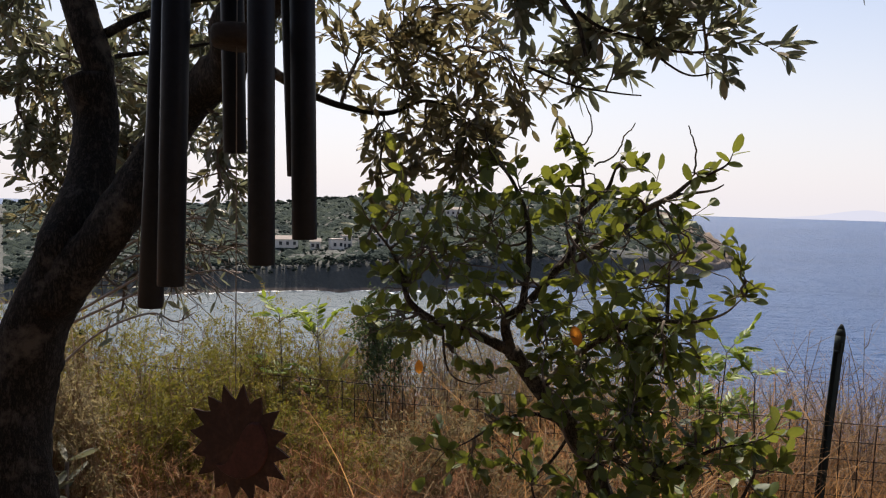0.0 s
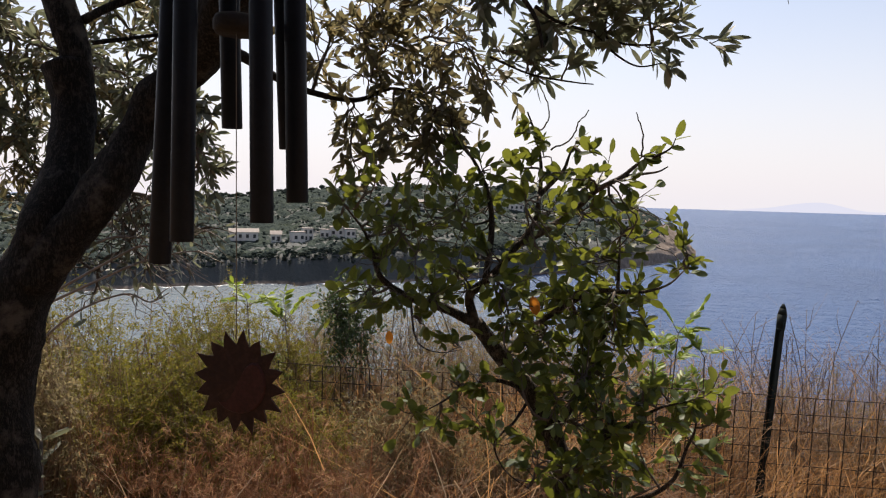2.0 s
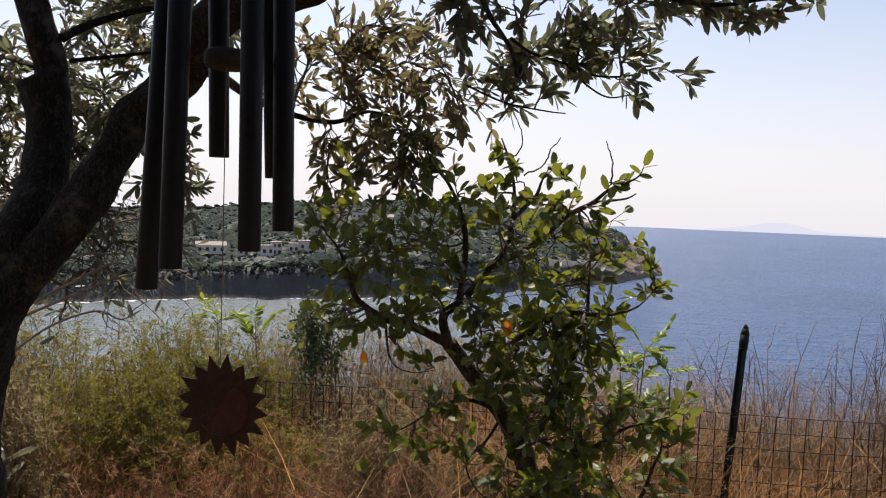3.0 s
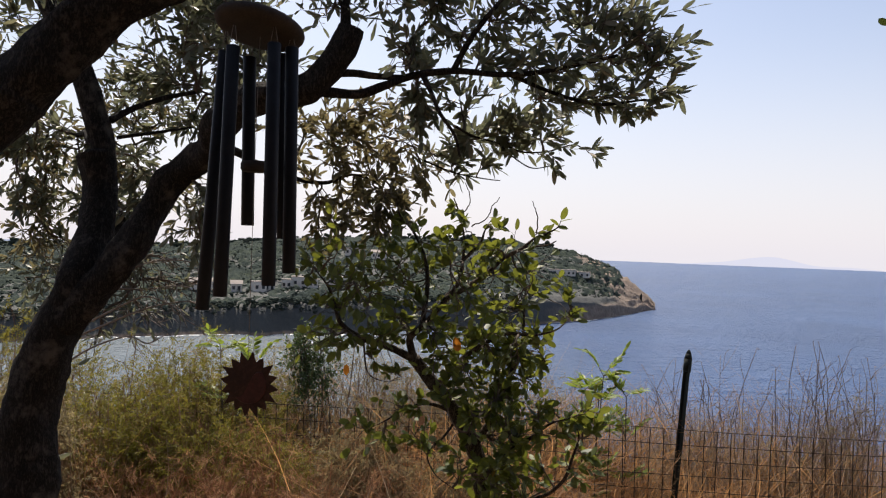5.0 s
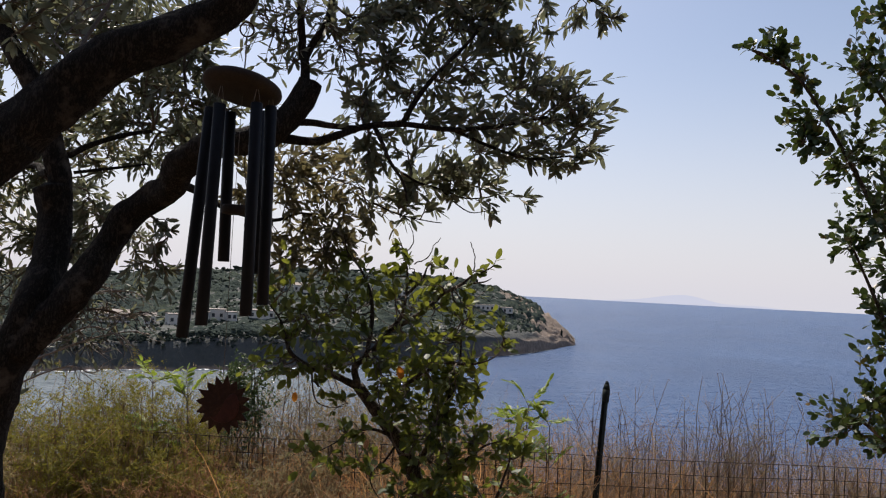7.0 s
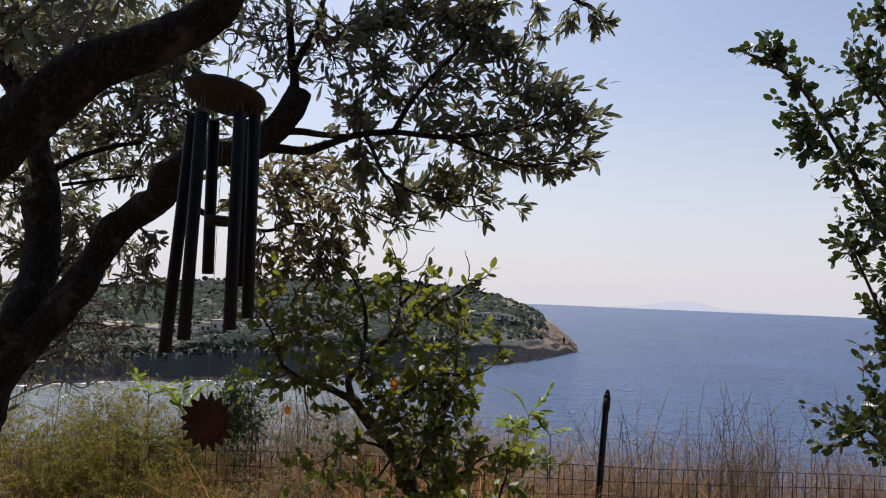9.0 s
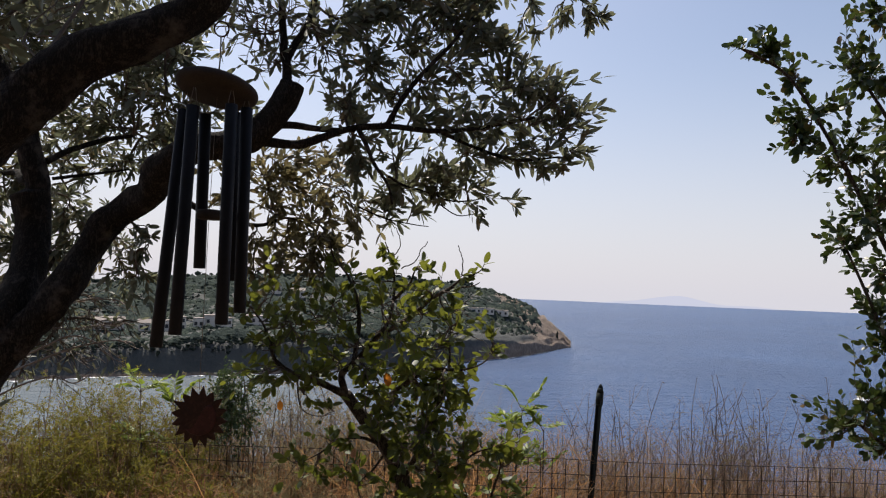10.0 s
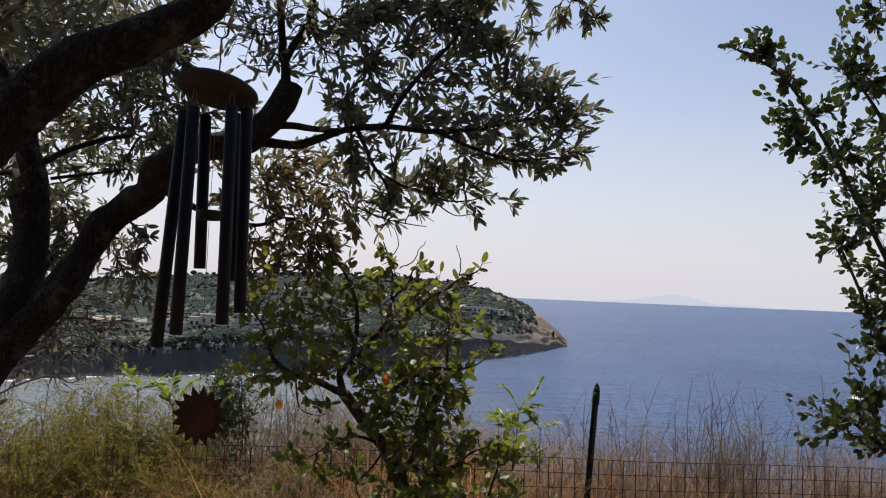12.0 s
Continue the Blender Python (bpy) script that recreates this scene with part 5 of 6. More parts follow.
def build_right_bush():
    tree = thing("laurel_bush", "tall dark bush with small rounded glossy leaves", "bush")
    nodes = []
    limb_part("trunk", [(1.95, 1.3, 0.03), (1.93, 1.28, 0.7), (1.88, 1.25, 1.2), (1.84, 1.22, 1.7), (1.80, 1.2, 2.1), (1.76, 1.2, 2.45), (1.70, 1.2, 2.7)], 0.03, 0.008, tree, nodes, "", 12, material=BARK_SHRUB)
    for pts in ([(1.84, 1.22, 1.7), (1.72, 1.2, 1.9), (1.6, 1.2, 2.1), (1.5, 1.2, 2.25), (1.38, 1.2, 2.4), (1.24, 1.2, 2.46)], [(1.80, 1.2, 2.1), (1.70, 1.2, 2.3), (1.58, 1.2, 2.45)], [(1.90, 1.26, 1.1), (1.75, 1.2, 1.35), (1.63, 1.2, 1.46), (1.56, 1.2, 1.5)], [(1.86, 1.24, 1.4), (1.74, 1.2, 1.6), (1.64, 1.2, 1.8), (1.56, 1.2, 1.95)]):
        limb_part("limb", pts, 0.008, 0.003, tree, nodes, "", 8, 0.1, BARK_SHRUB)
    rng = np.random.default_rng(41)
    tw, lv = Tubes(), Leaves("oval", 0.0265, 0.0160, 6)
    clothe(BUSH_RIGHT, nodes, tw, lv, rng, 11, 8, 0.0012, 0.0030, 0.0, flat=0.4, spread=1.15, aim=(-0.15, 0, 0.5))
    tagged(put("twig_mass", tw.mesh("twig_mass"), TWIG, tree), kind="stuff")
    lv.build(tree, GREEN_DARK, 200)


build_right_bush()


# ---- low bushes, dry thicket and grass ----
def fine_bush(name, label, material, centre, radii, seed, stems, per, size, width, kind="spray", wood=None, sprigs=6, sprig=0.09, start=(0.2, 0.6)):
    """A bush of many thin stems from one foot, set with small leaves."""
    rng = np.random.default_rng(seed)
    ob = thing(name, label, "bush")
    c, r = np.array(centre, float), np.array(radii, float)
    foot = np.array((c[0], c[1], ground_height(c[0], c[1])))
    tw, lv = Tubes(), Leaves(kind, size, width, seed + 1)
    roots, runs = [], []
    lobes = rng.normal(size=(15, 3))
    lobes /= np.linalg.norm(lobes, axis=1)[:, None]
    lobes *= rng.uniform(0.45, 0.95, (15, 1))
    for _ in range(stems):
        v = lobes[rng.integers(0, 15)] + rng.normal(size=3) * 0.20
        e = c + v * r
        v = v / (np.linalg.norm(v) + 1e-9)
        s = foot + np.array((*(rng.normal(size=2) * 0.06), 0))
        s = s + (e - s) * rng.uniform(*start)
        if s[2] < foot[2]:
            s[2] = foot[2]
        st = bend(s, e, rng, 0.08, 0.14, 7)
        tw.add(st, 0.0016, 0.0006, 3, cap=False)
        # side sprigs in every direction
        v2 = rng.normal(size=(sprigs, 3)) + v * 0.7
        v2 *= (sprig * rng.uniform(0.25, 1.3, sprigs) / np.linalg.norm(v2, axis=1))[:, None]
        at = st[rng.integers(2, 7, sprigs)]
        roots.append(at), runs.append(v2)
        tw.add([at[0], at[0] + v2[0] * 0.5, at[0] + v2[0] + np.array((0, 0, -0.01))], 0.0008, 0.0004, 3, cap=False)
    # each sprig is closely set with leaves and nods at its end
    roots, runs = np.concatenate(roots), np.concatenate(runs)
    n = len(roots)
    u = rng.uniform(0.12, 1.0, (n, per, 1))
    L = np.linalg.norm(runs, axis=1)[:, None, None]
    bow = rng.normal(size=(n, 1, 3)) * L * 0.3
    nod = np.array((0, 0, -0.18)) * L
    spot = roots[:, None] + runs[:, None] * u + bow * u * (1 - u) + nod * u * u + rng.normal(size=(n, per, 3)) * 0.003
    way = runs[:, None] + bow * (1 - 2 * u) + 2 * nod * u
    way = way / (np.linalg.norm(way, axis=2, keepdims=True) + 1e-9) * 0.7 + rng.normal(size=(n, per, 3)) * 0.6
    lv.add_many(spot.reshape(-1, 3), way.reshape(-1, 3), 1.0, 0.4)
    # main stems down to the foot
    for _ in range(9):
        e = c + rng.normal(size=3) * r * 0.4
        tw.add(bend(foot + np.array((*(rng.normal(size=2) * 0.05), 0)), e, rng, 0, 0.08, 7), 0.0032, 0.0012, 5)
    tagged(put("stem_mass", tw.mesh("stem_mass"), wood or TWIG, ob), kind="stuff")
    tagged(put("foliage", lv.mesh("foliage"), material, ob), kind="stuff")
    return ob


for i, (c, r) in enumerate((((-0.82, 1.95, 1.23), (0.28, 0.25, 0.22)), ((-0.48, 2.0, 1.23), (0.25, 0.22, 0.21)), ((-1.12, 2.25, 1.27), (0.32, 0.25, 0.26)), ((-0.72, 2.55, 1.21), (0.34, 0.2, 0.25)), ((-0.20, 2.0, 1.08), (0.18, 0.2, 0.15)), ((-0.42, 2.5, 1.15), (0.24, 0.2, 0.22)))):
    fine_bush("broom_bush", "yellow-green broom bush with fine wispy foliage", BROOM, c, r, 50 + i, 400, 26, 0.0110, 0.0034, wood=WEED)
for i, (c, r) in enumerate((((0.02, 2.75, 1.15), (0.3, 0.25, 0.28)), ((0.5, 2.8, 1.09), (0.34, 0.25, 0.30)), ((-0.3, 2.9, 1.11), (0.28, 0.2, 0.28)), ((0.9, 2.75, 1.02), (0.3, 0.22, 0.28)), ((2.05, 2.55, 1.02), (0.36, 0.22, 0.27)), ((1.65, 2.7, 0.95), (0.34, 0.22, 0.28)), ((2.7, 2.45, 0.98), (0.38, 0.22, 0.3)), ((-0.80, 1.65, 1.40), (0.16, 0.14, 0.20)), ((0.30, 2.6, 1.10), (0.26, 0.2, 0.26)), ((0.12, 2.02, 1.04), (0.20, 0.12, 0.22)), ((0.42, 2.0, 0.96), (0.20, 0.12, 0.22)))):
    fine_bush("grey_scrub", "grey-green twiggy scrub half dried by summer", SAGE, c, r, 60 + i, 320, 6 if 4 <= i < 7 else 16, 0.0140, 0.0030, wood=WEED)
for i, (c, r) in enumerate((((-0.95, 1.55, 0.93), (0.35, 0.22, 0.34)), ((-0.48, 1.55, 0.90), (0.34, 0.22, 0.32)), ((0.0, 1.7, 0.88), (0.32, 0.22, 0.36)), ((0.42, 1.8, 0.78), (0.3, 0.2, 0.36)), ((0.85, 1.9, 0.66), (0.3, 0.2, 0.32)), ((-0.72, 1.7, 0.95), (0.36, 0.22, 0.34)), ((-0.22, 1.72, 0.93), (0.36, 0.22, 0.34)), ((0.25, 2.35, 0.90), (0.36, 0.2, 0.32)), ((-0.12, 2.3, 0.93), (0.32, 0.2, 0.30)))):
    fine_bush("dry_bush", "russet dried-out bush tangled with dead twigs", RUSSET, c, r, 160 + i, 380, 13, 0.0290, 0.0012, wood=RUSSET)
fine_bush("juniper_bush", "dark green upright bush behind the fence", CYPRESS, (-0.13, 2.5, 1.33), (0.11, 0.1, 0.15), 70, 60, 11, 0.017, 0.0075, sprig=0.07, start=(0.86, 0.97))


def dry_stems(name, label, material, count, area, height, seed, blade=0.0022, lean=0.25, droop=0.3, branch=0.0, tangle=0):
    """Dead stalks and blades standing in the soil, each a thin bent ribbon."""
    rng = np.random.default_rng(seed)
    x0, x1, y0, y1 = area
    foot, lean_d, bow, tall, wide = [], [], [], [], []
    for _ in range(count):
        x, y = rng.uniform(x0, x1), rng.uniform(y0, y1)
        h = rng.uniform(*height) * (0.75 + 0.5 * (0.5 + 0.5 * noise.noise((x * 1.7, y * 1.7, seed))))
        p, d, k = np.array((x, y, ground_height(x, y))), rng.normal(size=2) * lean * h, rng.normal(size=2) * droop * h * 0.3
        foot.append(p), lean_d.append(d), bow.append(k), tall.append(h), wide.append(blade)
        for _ in range(rng.integers(2, 6) if branch else 0):
            t = rng.uniform(0.35, 0.95)
            foot.append(p + np.array((d[0] * t + k[0] * t * t, d[1] * t + k[1] * t * t, h * t * (1 - 0.12 * t))))
            lean_d.append(rng.normal(size=2) * branch * h * 0.5), bow.append(rng.normal(size=2) * 0.05), tall.append(h * rng.uniform(0.08, 0.28)), wide.append(blade * 0.6)
    for _ in range(tangle):
        # broken twigs caught crosswise among the stalks
        x, y, a = rng.uniform(x0, x1), rng.uniform(y0, y1), rng.uniform(0, 2 * math.pi)
        L = rng.uniform(0.06, 0.26)
        foot.append(np.array((x, y, ground_height(x, y) + rng.uniform(0.35, 0.95)))), lean_d.append(np.array((math.cos(a), math.sin(a))) * L)
        bow.append(rng.normal(size=2) * 0.3 * L), tall.append(rng.normal() * 0.6 * L), wide.append(blade * rng.uniform(0.4, 1.0))
    foot, lean_d, bow, tall, wide = np.array(foot), np.array(lean_d), np.array(bow), np.array(tall), np.array(wide)
    n, steps = len(foot), 3
    t = np.linspace(0, 1, steps + 1)[None, :, None]
    c = foot[:, None, :] + np.concatenate((lean_d[:, None, :] * t + bow[:, None, :] * t * t, tall[:, None, None] * t * (1 - 0.12 * t)), axis=2)
    w = wide[:, None, None] * (1 - 0.75 * t)
    turn = rng.uniform(0, math.pi, n)
    across = np.stack((np.cos(turn), np.sin(turn), np.zeros(n)), axis=1)[:, None, :]
    V = np.stack((c - across * w, c + across * w), axis=2).reshape(-1, 3)
    quad = np.array([(2 * i, 2 * i + 1, 2 * i + 3, 2 * i + 2) for i in range(steps)])
    loops = (quad.ravel()[None, :] + (np.arange(n) * 2 * (steps + 1))[:, None]).ravel()
    starts = np.arange(n * len(quad)) * 4
    return tagged(put(name, mesh_fast(name, V, loops, starts), material), label, "grass", kind="stuff")


dry_stems("dry_thicket", "russet dry undergrowth in front of the fence", RUSSET, 3000, (-1.6, 1.0, 1.4, 2.1), (0.5, 1.02), 80, 0.0022, 0.26, 0.6, 0.6)
dry_stems("dry_twigs", "pale dry twigs tangled through the undergrowth", WEED, 420, (-1.6, 1.0, 1.4, 2.1), (0.5, 0.98), 83, 0.0018, 0.3, 0.9, 0.9, 9000)
dry_stems("dry_grass", "tall straw-coloured dry grass along the fence", STRAW, 6000, (-1.8, 1.85, 2.25, 3.0), (0.65, 1.10), 81, 0.0028, 0.18, 0.4, 0.3)
dry_stems("dry_grass", "pale arching grass tufts between fence and shrub", STRAW, 900, (-0.05, 0.55, 2.25, 2.55), (0.85, 1.22), 89, 0.0022, 0.22, 1.3, 0.5)
dry_stems("dry_grass", "low straw-coloured dry grass thinning out along the fence", STRAW, 1300, (1.85, 3.6, 2.25, 3.0), (0.6, 0.98), 84, 0.0028, 0.18, 0.4, 0.3)
dry_stems("dry_grass", "tall straw-coloured dry grass running on along the fence", STRAW, 3000, (-6.0, -1.8, 1.3, 3.2), (0.35, 0.95), 85, 0.0028, 0.2, 0.4, 0.3)
dry_stems("dry_grass", "tall straw-coloured dry grass running on along the fence", STRAW, 3000, (3.6, 7.0, 1.6, 3.2), (0.35, 0.95), 86, 0.0028, 0.2, 0.4, 0.3)
dry_stems("short_grass", "short trodden dry grass over bare soil", STRAW, 9000, (-6.0, 7.0, -1.6, 2.4), (0.03, 0.14), 87, 0.0024, 0.5, 0.5)
dry_stems("slope_scrub", "low russet scrub on the slope below the fence", RUSSET, 6000, (-6.0, 7.0, 3.0, 8.0), (0.2, 0.6), 88, 0.0045, 0.4, 0.5, 0.8)
dry_stems("dead_weeds", "grey dead weed stalks standing behind the fence", WEED, 3000, (0.7, 3.4, 2.3, 3.0), (0.62, 1.16), 82, 0.0022, 0.16, 0.4, 0.6, 900)


def weed_clump(base, n, h, fan, seed):
    """A dead many-stemmed weed fanning out from one root."""
    rng = np.random.default_rng(seed)
    ob = thing("dead_weed", "tall leafless weed with thin brown stalks fanning out", "weed", "dead weeds behind the fence")
    foot = np.array((base[0], base[1], ground_height(*base)))
    for k in range(n):
        t = Tubes()
        e = foot + np.array((rng.normal() * fan, rng.normal() * fan * 0.5, h * rng.uniform(0.78, 1.0)))
        c = spline(bend(foot + np.array((*(rng.normal(size=2) * 0.02), 0)), e, rng, -0.02, 0.085, 7), 3)
        t.add(c, 0.0032, 0.0010, 5)
        for q in range(rng.integers(4, 9)):
            i = rng.integers(8, len(c) - 1)
            v = rng.normal(size=3) * np.array((0.07, 0.07, 0.03)) + np.array((0, 0, rng.uniform(0.04, 0.14)))
            t.add(bend(c[i], c[i] + v, rng, 0, 0.1, 5), 0.0013, 0.0005, 3)
        for i in range(8, len(c)):
            t.add([c[i], c[i] + rng.normal(size=3) * 0.006], 0.0013, 0.0006, 4)
        put("stalk", t.mesh("stalk"), STALK, ob)
    return ob


for row in (((1.62, 2.55), 14, 1.28, 0.20, 1), ((1.95, 2.5), 22, 1.40, 0.24, 2), ((2.15, 2.55), 12, 1.38, 0.2, 3), ((2.5, 2.45), 9, 1.30, 0.22, 4), ((1.38, 2.6), 7, 1.20, 0.16, 5), ((2.9, 2.4), 8, 1.32, 0.22, 6), ((1.8, 2.75), 9, 1.26, 0.18, 9), ((0.05, 2.6), 6, 1.36, 0.12, 7), ((-0.25, 2.6), 5, 1.40, 0.10, 8)):
    weed_clump(*row)


def pinnate_sprig(base, tip, seed):
    """A young shoot with feathered lime leaves."""
    rng = np.random.default_rng(seed)
    ob = thing("lime_sapling", "young lime-green sapling with feathered leaves", "sapling")
    st, lv = Tubes(), Leaves("lance", 0.05, 0.015, seed)
    b, t = np.array(base, float), np.array(tip, float)
    stem = bend(b, t, rng, 0, 0.05, 8)
    st.add(stem, 0.005, 0.002, 6)
    for i in range(14):
        a = stem[7 - i % 4]
        ang = rng.uniform(0, 2 * math.pi)
        e = a + np.array((math.cos(ang) * 0.085, math.sin(ang) * 0.085, rng.uniform(0.03, 0.14)))
        rib = spline(bend(a, e, rng, 0.2, 0.06, 5), 4)
        st.add(rib, 0.0014, 0.0007, 4)
        for j in range(4, len(rib) - 1):
            d = rib[j + 1] - rib[j]
            d /= np.linalg.norm(d)
            side = np.cross(d, (0, 0, 1))
            for sg in (-1, 1):
                lv.add(rib[j], side * sg + d * 0.5, 0.8, 1.2)
        lv.add(rib[-1], d, 0.8, 1.2)
    put("stem", st.mesh("stem"), TWIG, ob)
    lv.build(ob, LIME, lv.count())
    return ob


def broad_plant(base, n, seed):
    rng = np.random.default_rng(seed)
    ob = thing("broad_leaved_plant", "low plant with long pale grey-green leaves", "plant")
    foot = np.array((base[0], base[1], ground_height(base[0], base[1])))
    top = np.array(base, float)
    t = Tubes()
    t.add(bend(foot, top, rng, 0, 0.03, 7), 0.007, 0.004, 6)
    put("stem", t.mesh("stem"), TWIG, ob)
    lv = Leaves("lance", 0.085, 0.016, seed)
    for k in range(n):
        a = rng.uniform(0, 2 * math.pi)
        lv.add(top + np.array((0, 0, -0.02 * (k % 4))), (math.cos(a), math.sin(a), rng.uniform(-0.2, 0.35)), 1.0, 1.2)
    lv.build(ob, OLIVE, n)


broad_plant((-0.665, 1.500, 1.209), 11, 95)
broad_plant((-0.696, 1.450, 1.154), 8, 96)
pinnate_sprig((-0.50, 2.4, 0.05), (-0.45, 2.4, 1.36), 90)
pinnate_sprig((-0.28, 2.45, 0.05), (-0.33, 2.45, 1.30), 91)
pinnate_sprig((1.02, 2.4, 0.04), (1.06, 2.4, 1.30), 92)
pinnate_sprig((0.94, 2.42, 0.04), (0.98, 2.42, 1.23), 93)
pinnate_sprig((1.10, 2.38, 0.04), (1.15, 2.38, 1.22), 94)
pinnate_sprig((1.02, 2.45, 0.04), (1.06, 2.45, 1.19), 97)


# ---- the wire fence ----
def build_fence():
    fc = thing("wire_fence", "rusty square-mesh wire fence on dark metal posts", "fence")

    def line(x):
        return 2.15 - 0.10 * (x - 1.3) + 0.012 * noise.noise((x * 1.3, 0, 5))

    def top(x):
        return 1.155 - 0.022 * (x - 1.3) + 0.008 * noise.noise((x * 1.1, 2, 5))

    # upright wires share one crimped wire
    t = Tubes()
    t.add([(0.0016 * math.sin(k * math.pi), 0.001 * math.cos(k * 1.7), -1.08 + 0.054 * k) for k in range(21)], 0.0020, 0.0020, 5)
    wire = t.mesh("wire")
    rng = np.random.default_rng(12)
    x = -2.2
    while x < 3.7:
        put("wire", wire, WIRE, fc, m=pose(x + rng.normal() * 0.003, line(x), top(x) + rng.normal() * 0.003, 0, rng.normal() * 0.7, 0))
        x += 0.0495
    for k in range(20):
        t = Tubes()
        z = 0.0015 + 0.056 * k
        t.add([(q, line(q) + 0.002, top(q) - z + 0.003 * noise.noise((q * 3, k * 2.2, 0))) for q in np.arange(-2.2, 3.75, 0.05)], 0.0015, 0.0015, 5)
        put("wire", t.mesh("wire"), WIRE, fc)
    for bx, by, tx, ty, tz in ((1.21, 2.17, 1.303, 2.165, 1.447), (-1.17, 2.43, -1.152, 2.43, 1.31), (3.45, 1.97, 3.46, 1.97, 1.40)):
        b, e = Vector((bx, by, ground_height(bx, by) - 0.05)), Vector((tx, ty, tz))
        m = (e - b).to_track_quat("Z", "X").to_matrix().to_4x4()
        m.translation = b
        L = (e - b).length
        bm = bmesh.new()
        box(bm, 0, 0, (L - 0.055) / 2, 0.025, 0.004, L - 0.055)
        box(bm, 0, 0.015, (L - 0.055) / 2, 0.004, 0.025, L - 0.055)
        box(bm, 0, -0.004, (L - 0.055) / 2, 0.021, 0.006, L - 0.056)
        bmesh.ops.bevel(bm, geom=bm.edges[:], offset=0.0009, segments=1, affect="EDGES")
        po = part("post", bm, POST_PAINT, fc, "dark green metal post, slightly leaning")
        po.matrix_basis = m
        tb = Tubes()
        for z0, z1, r0, r1 in ((L - 0.085, L - 0.078, 0.0130, 0.0146), (L - 0.078, L - 0.034, 0.0142, 0.0148), (L - 0.034, L - 0.014, 0.0144, 0.0098), (L - 0.014, L, 0.0098, 0.0035)):
            tb.add([(0, 0.003, z0), (0, 0.003, z1)], r0, r1, 12)
        put("post_cap", tb.mesh("post_cap"), POST_PAINT, po, "rounded pointed cap")


build_fence()


# ---- the wind chime ----
def cord(parent, pts, r=0.0007):
    t = Tubes()
    t.add(pts, r, r, 5)
    return put("cord", t.mesh("cord"), CORD, parent)


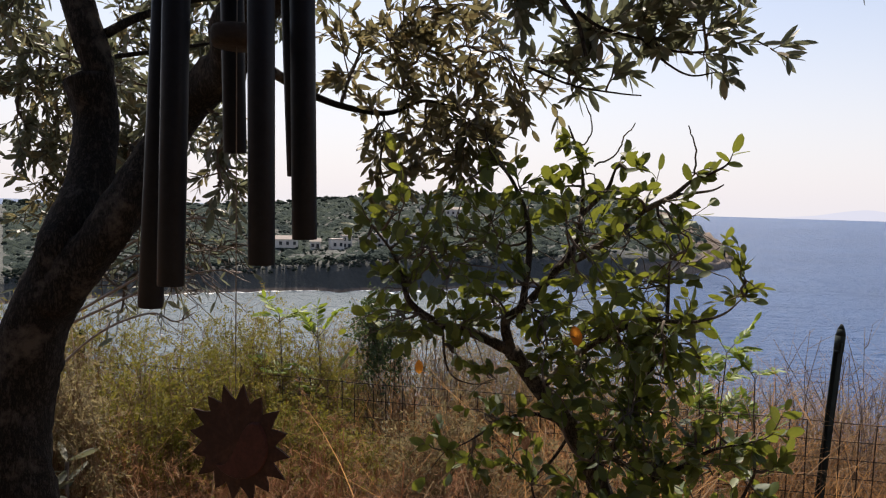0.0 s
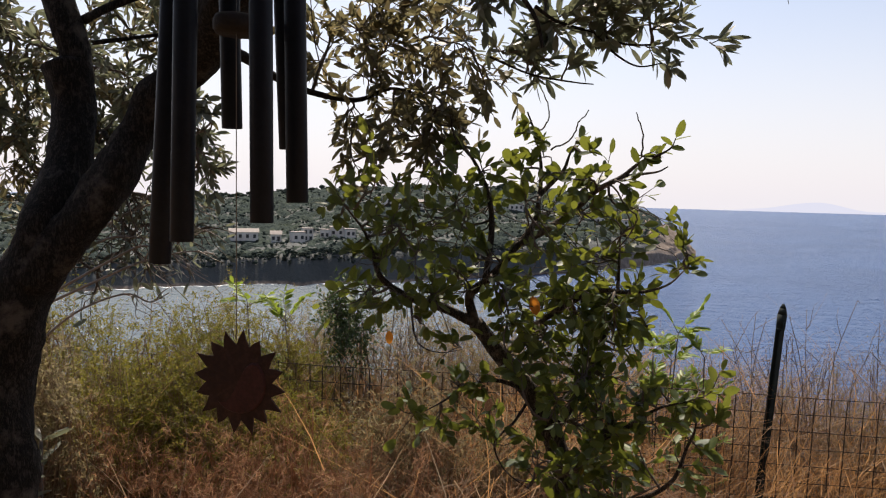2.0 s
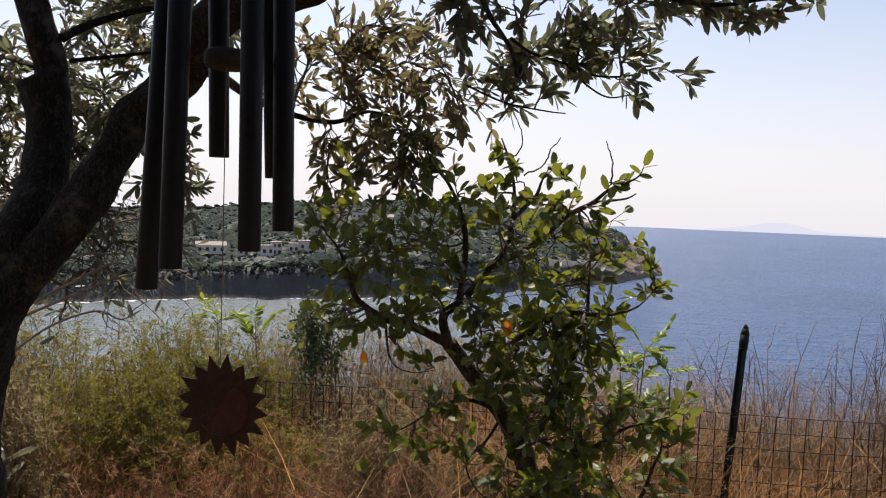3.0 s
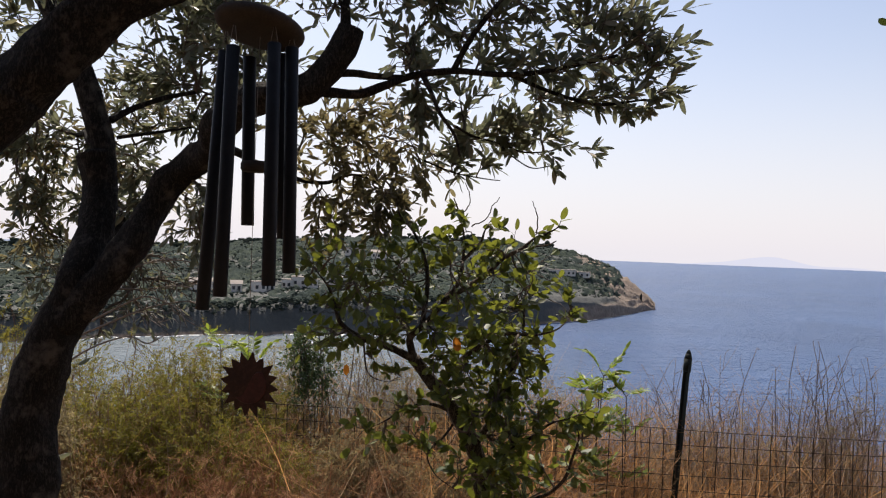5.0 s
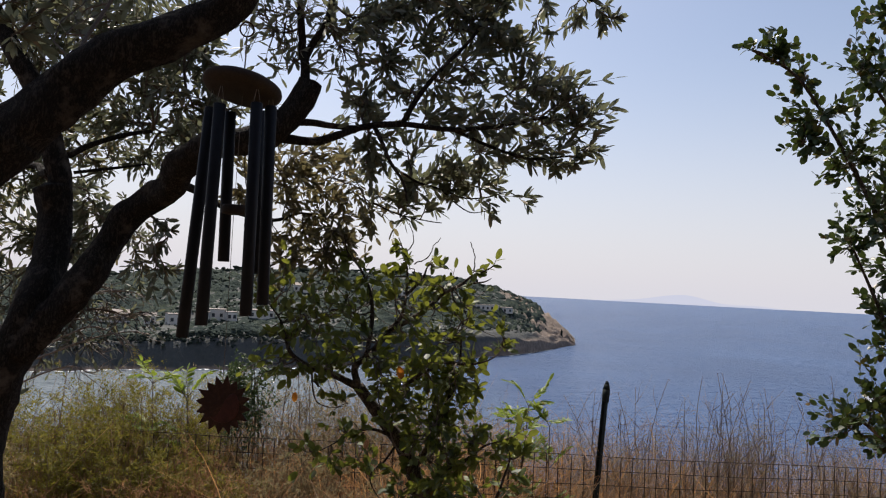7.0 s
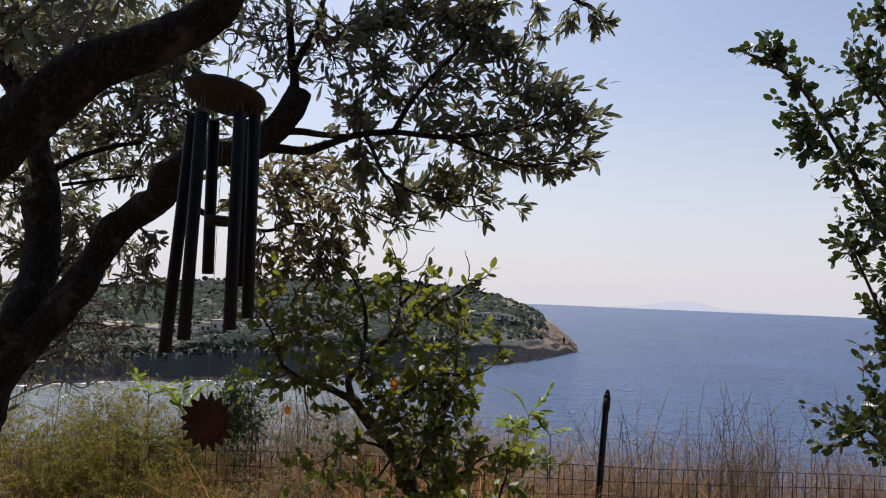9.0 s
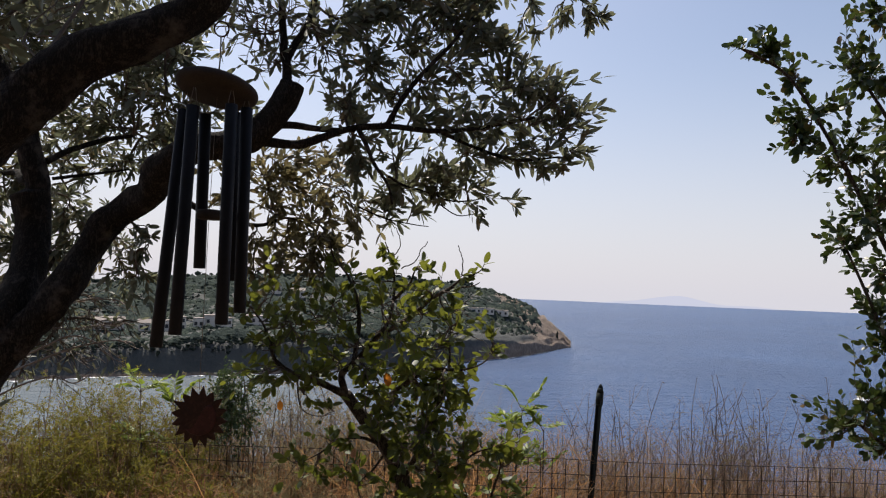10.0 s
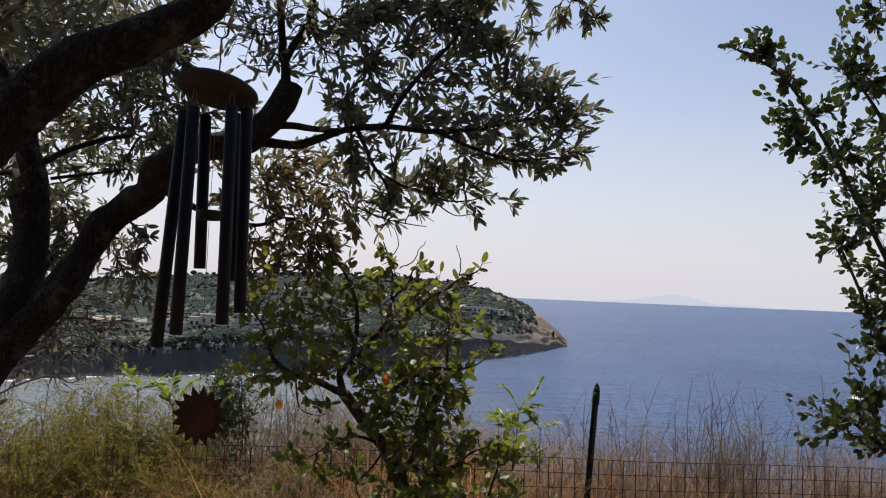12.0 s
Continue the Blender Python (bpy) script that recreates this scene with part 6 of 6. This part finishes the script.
def build_chime():
    ch = thing("wind_chime", "black tubular wind chime with wooden top and rusty sun sail", "wind chime", m=pose(0.012, 0.530, 0.125) @ Matrix.Scale(0.93, 4))
    disc = part("top_disc", lathe([(0.004, 2.047), (0.040, 2.048), (0.0515, 2.051), (0.0560, 2.055), (0.0570, 2.059), (0.0555, 2.063), (0.050, 2.0665), (0.048, 2.0660), (0.038, 2.0705), (0.022, 2.074), (0.004, 2.075)], 40), CHIME_WOOD, ch, "weathered domed wooden disc")
    disc.matrix_basis = Matrix.Translation((0, 0, 2.06)) @ pose(0, 0, 0, -9, 8, 0) @ Matrix.Translation((0, 0, -2.06))
    cord(ch, [(0, 0, 2.072), (0.001, 0.001, 2.105), (0.0, 0.003, 2.137)], 0.0011)
    t = Tubes()
    t.add([(0.010 * math.cos(a), 0.004, 2.147 + 0.011 * math.sin(a)) for a in np.linspace(0, 2 * math.pi, 14)], 0.0012, 0.0012, 6, cap=False)
    put("hanging_ring", t.mesh("hanging_ring"), RUST, ch)
    r_out, r_in = 0.0084, 0.0073
    for k, (ang, low, high, dx, dy) in enumerate(((186, 1.696, 2.024, -0.018, 0.004), (232, 1.716, 2.024, -0.004, -0.004), (305, 1.731, 2.030, 0.004, -0.003), (352, 1.746, 2.034, 0.006, 0.002), (58, 1.790, 2.036, 0.010, 0.006), (118, 1.806, 2.030, 0.004, 0.006))):
        a = radians(ang)
        top = Vector((0.042 * math.cos(a), 0.042 * math.sin(a), high))
        bot = Vector((top.x + dx, top.y + dy, low))
        m = (top - bot).to_track_quat("Z", "Y").to_matrix().to_4x4()
        m.translation = bot
        L = (top - bot).length
        bm = bmesh.new()
        sides, prof = 24, ((r_in, 0.012), (r_in, 0.0), (r_out - 0.0004, 0.0), (r_out, 0.0006), (r_out, L - 0.0006), (r_out - 0.0004, L), (r_in, L), (r_in, L - 0.012))
        rings = [[bm.verts.new((r * math.cos(2 * math.pi * j / sides), r * math.sin(2 * math.pi * j / sides), z)) for j in range(sides)] for r, z in prof]
        for p, q in zip(rings, rings[1:]):
            for j in range(sides):
                f = bm.faces.new((p[j], p[(j + 1) % sides], q[(j + 1) % sides], q[j]))
                f.smooth = True
        for j in range(sides):
            bm.faces.new((rings[-1][j], rings[-1][(j + 1) % sides], rings[0][(j + 1) % sides], rings[0][j]))
        tb = part("tube", bm, TUBE_PAINT, ch, "black enamelled metal tube")
        tb.matrix_basis = m
        for o in (-0.006, 0.006):
            cord(ch, [tuple(top + Vector((o, 0, -0.008))), (top.x * 0.98 + o * 0.2, top.y * 0.98, 2.050)], 0.0005)
    cord(ch, [(0.0, 0, 2.048), (-0.001, 0, 1.88), (0.0, 0, 1.635)], 0.0004)
    part("striker", lathe([(0.003, 1.874), (0.0165, 1.874), (0.0182, 1.877), (0.0182, 1.884), (0.0165, 1.887), (0.003, 1.887)], 24), CHIME_WOOD, ch, "round wooden striker")
    # sun-shaped sail: a thin rusty plate with sixteen rays and a raised face disc
    bm = bmesh.new()
    n, R, r = 16, 0.0415, 0.0300
    out = []
    for k in range(n):
        for f, rr in ((0.0, r), (0.28, r * 1.16), (0.5, R * (1.0 + 0.05 * math.sin(k * 2.3))), (0.72, r * 1.16)):
            a = 2 * math.pi * (k + f) / n + 0.06 * (f - 0.0)
            out.append((rr * math.cos(a), rr * math.sin(a)))
    front = [bm.verts.new((x, -0.0007, z)) for x, z in out]
    back = [bm.verts.new((x, 0.0007, z)) for x, z in out]
    cf, cb = bm.verts.new((0, -0.0022, 0)), bm.verts.new((0, -0.0008, 0))
    N = len(out)
    for k in range(N):
        k2 = (k + 1) % N
        bm.faces.new((front[k2], front[k], cf))
        bm.faces.new((back[k], back[k2], cb))
        bm.faces.new((front[k], front[k2], back[k2], back[k]))
    bmesh.ops.recalc_face_normals(bm, faces=bm.faces[:])
    sail = part("sun_sail", bm, RUST, ch, "rusty sun-shaped metal sail")
    sail.matrix_basis = pose(0.002, 0.0, 1.602, 0, -4, -18)
    # a darker raised half of the disc, its edge an S-curve
    bm = bmesh.new()
    edge = [(0.025 * math.cos(a), 0.025 * math.sin(a)) for a in np.linspace(radians(-140), radians(40), 22)]
    edge += [(q * 0.0191, q * 0.0161 + 0.006 * math.sin(q * math.pi)) for q in np.linspace(0.95, -0.95, 12)]
    lo = [bm.verts.new((x, 0.0, z)) for x, z in edge]
    hi = [bm.verts.new((x * 0.94 + 0.0004, -0.0016, z * 0.94 - 0.0004)) for x, z in edge]
    bm.faces.new(hi)
    for k in range(len(edge)):
        k2 = (k + 1) % len(edge)
        bm.faces.new((lo[k], lo[k2], hi[k2], hi[k]))
    bmesh.ops.recalc_face_normals(bm, faces=bm.faces[:])
    bo = part("moon_boss", bm, RUST_DARK, sail, "darker raised half-moon")
    bo.matrix_basis = pose(0.0, -0.0012, 0.0)


build_chime()
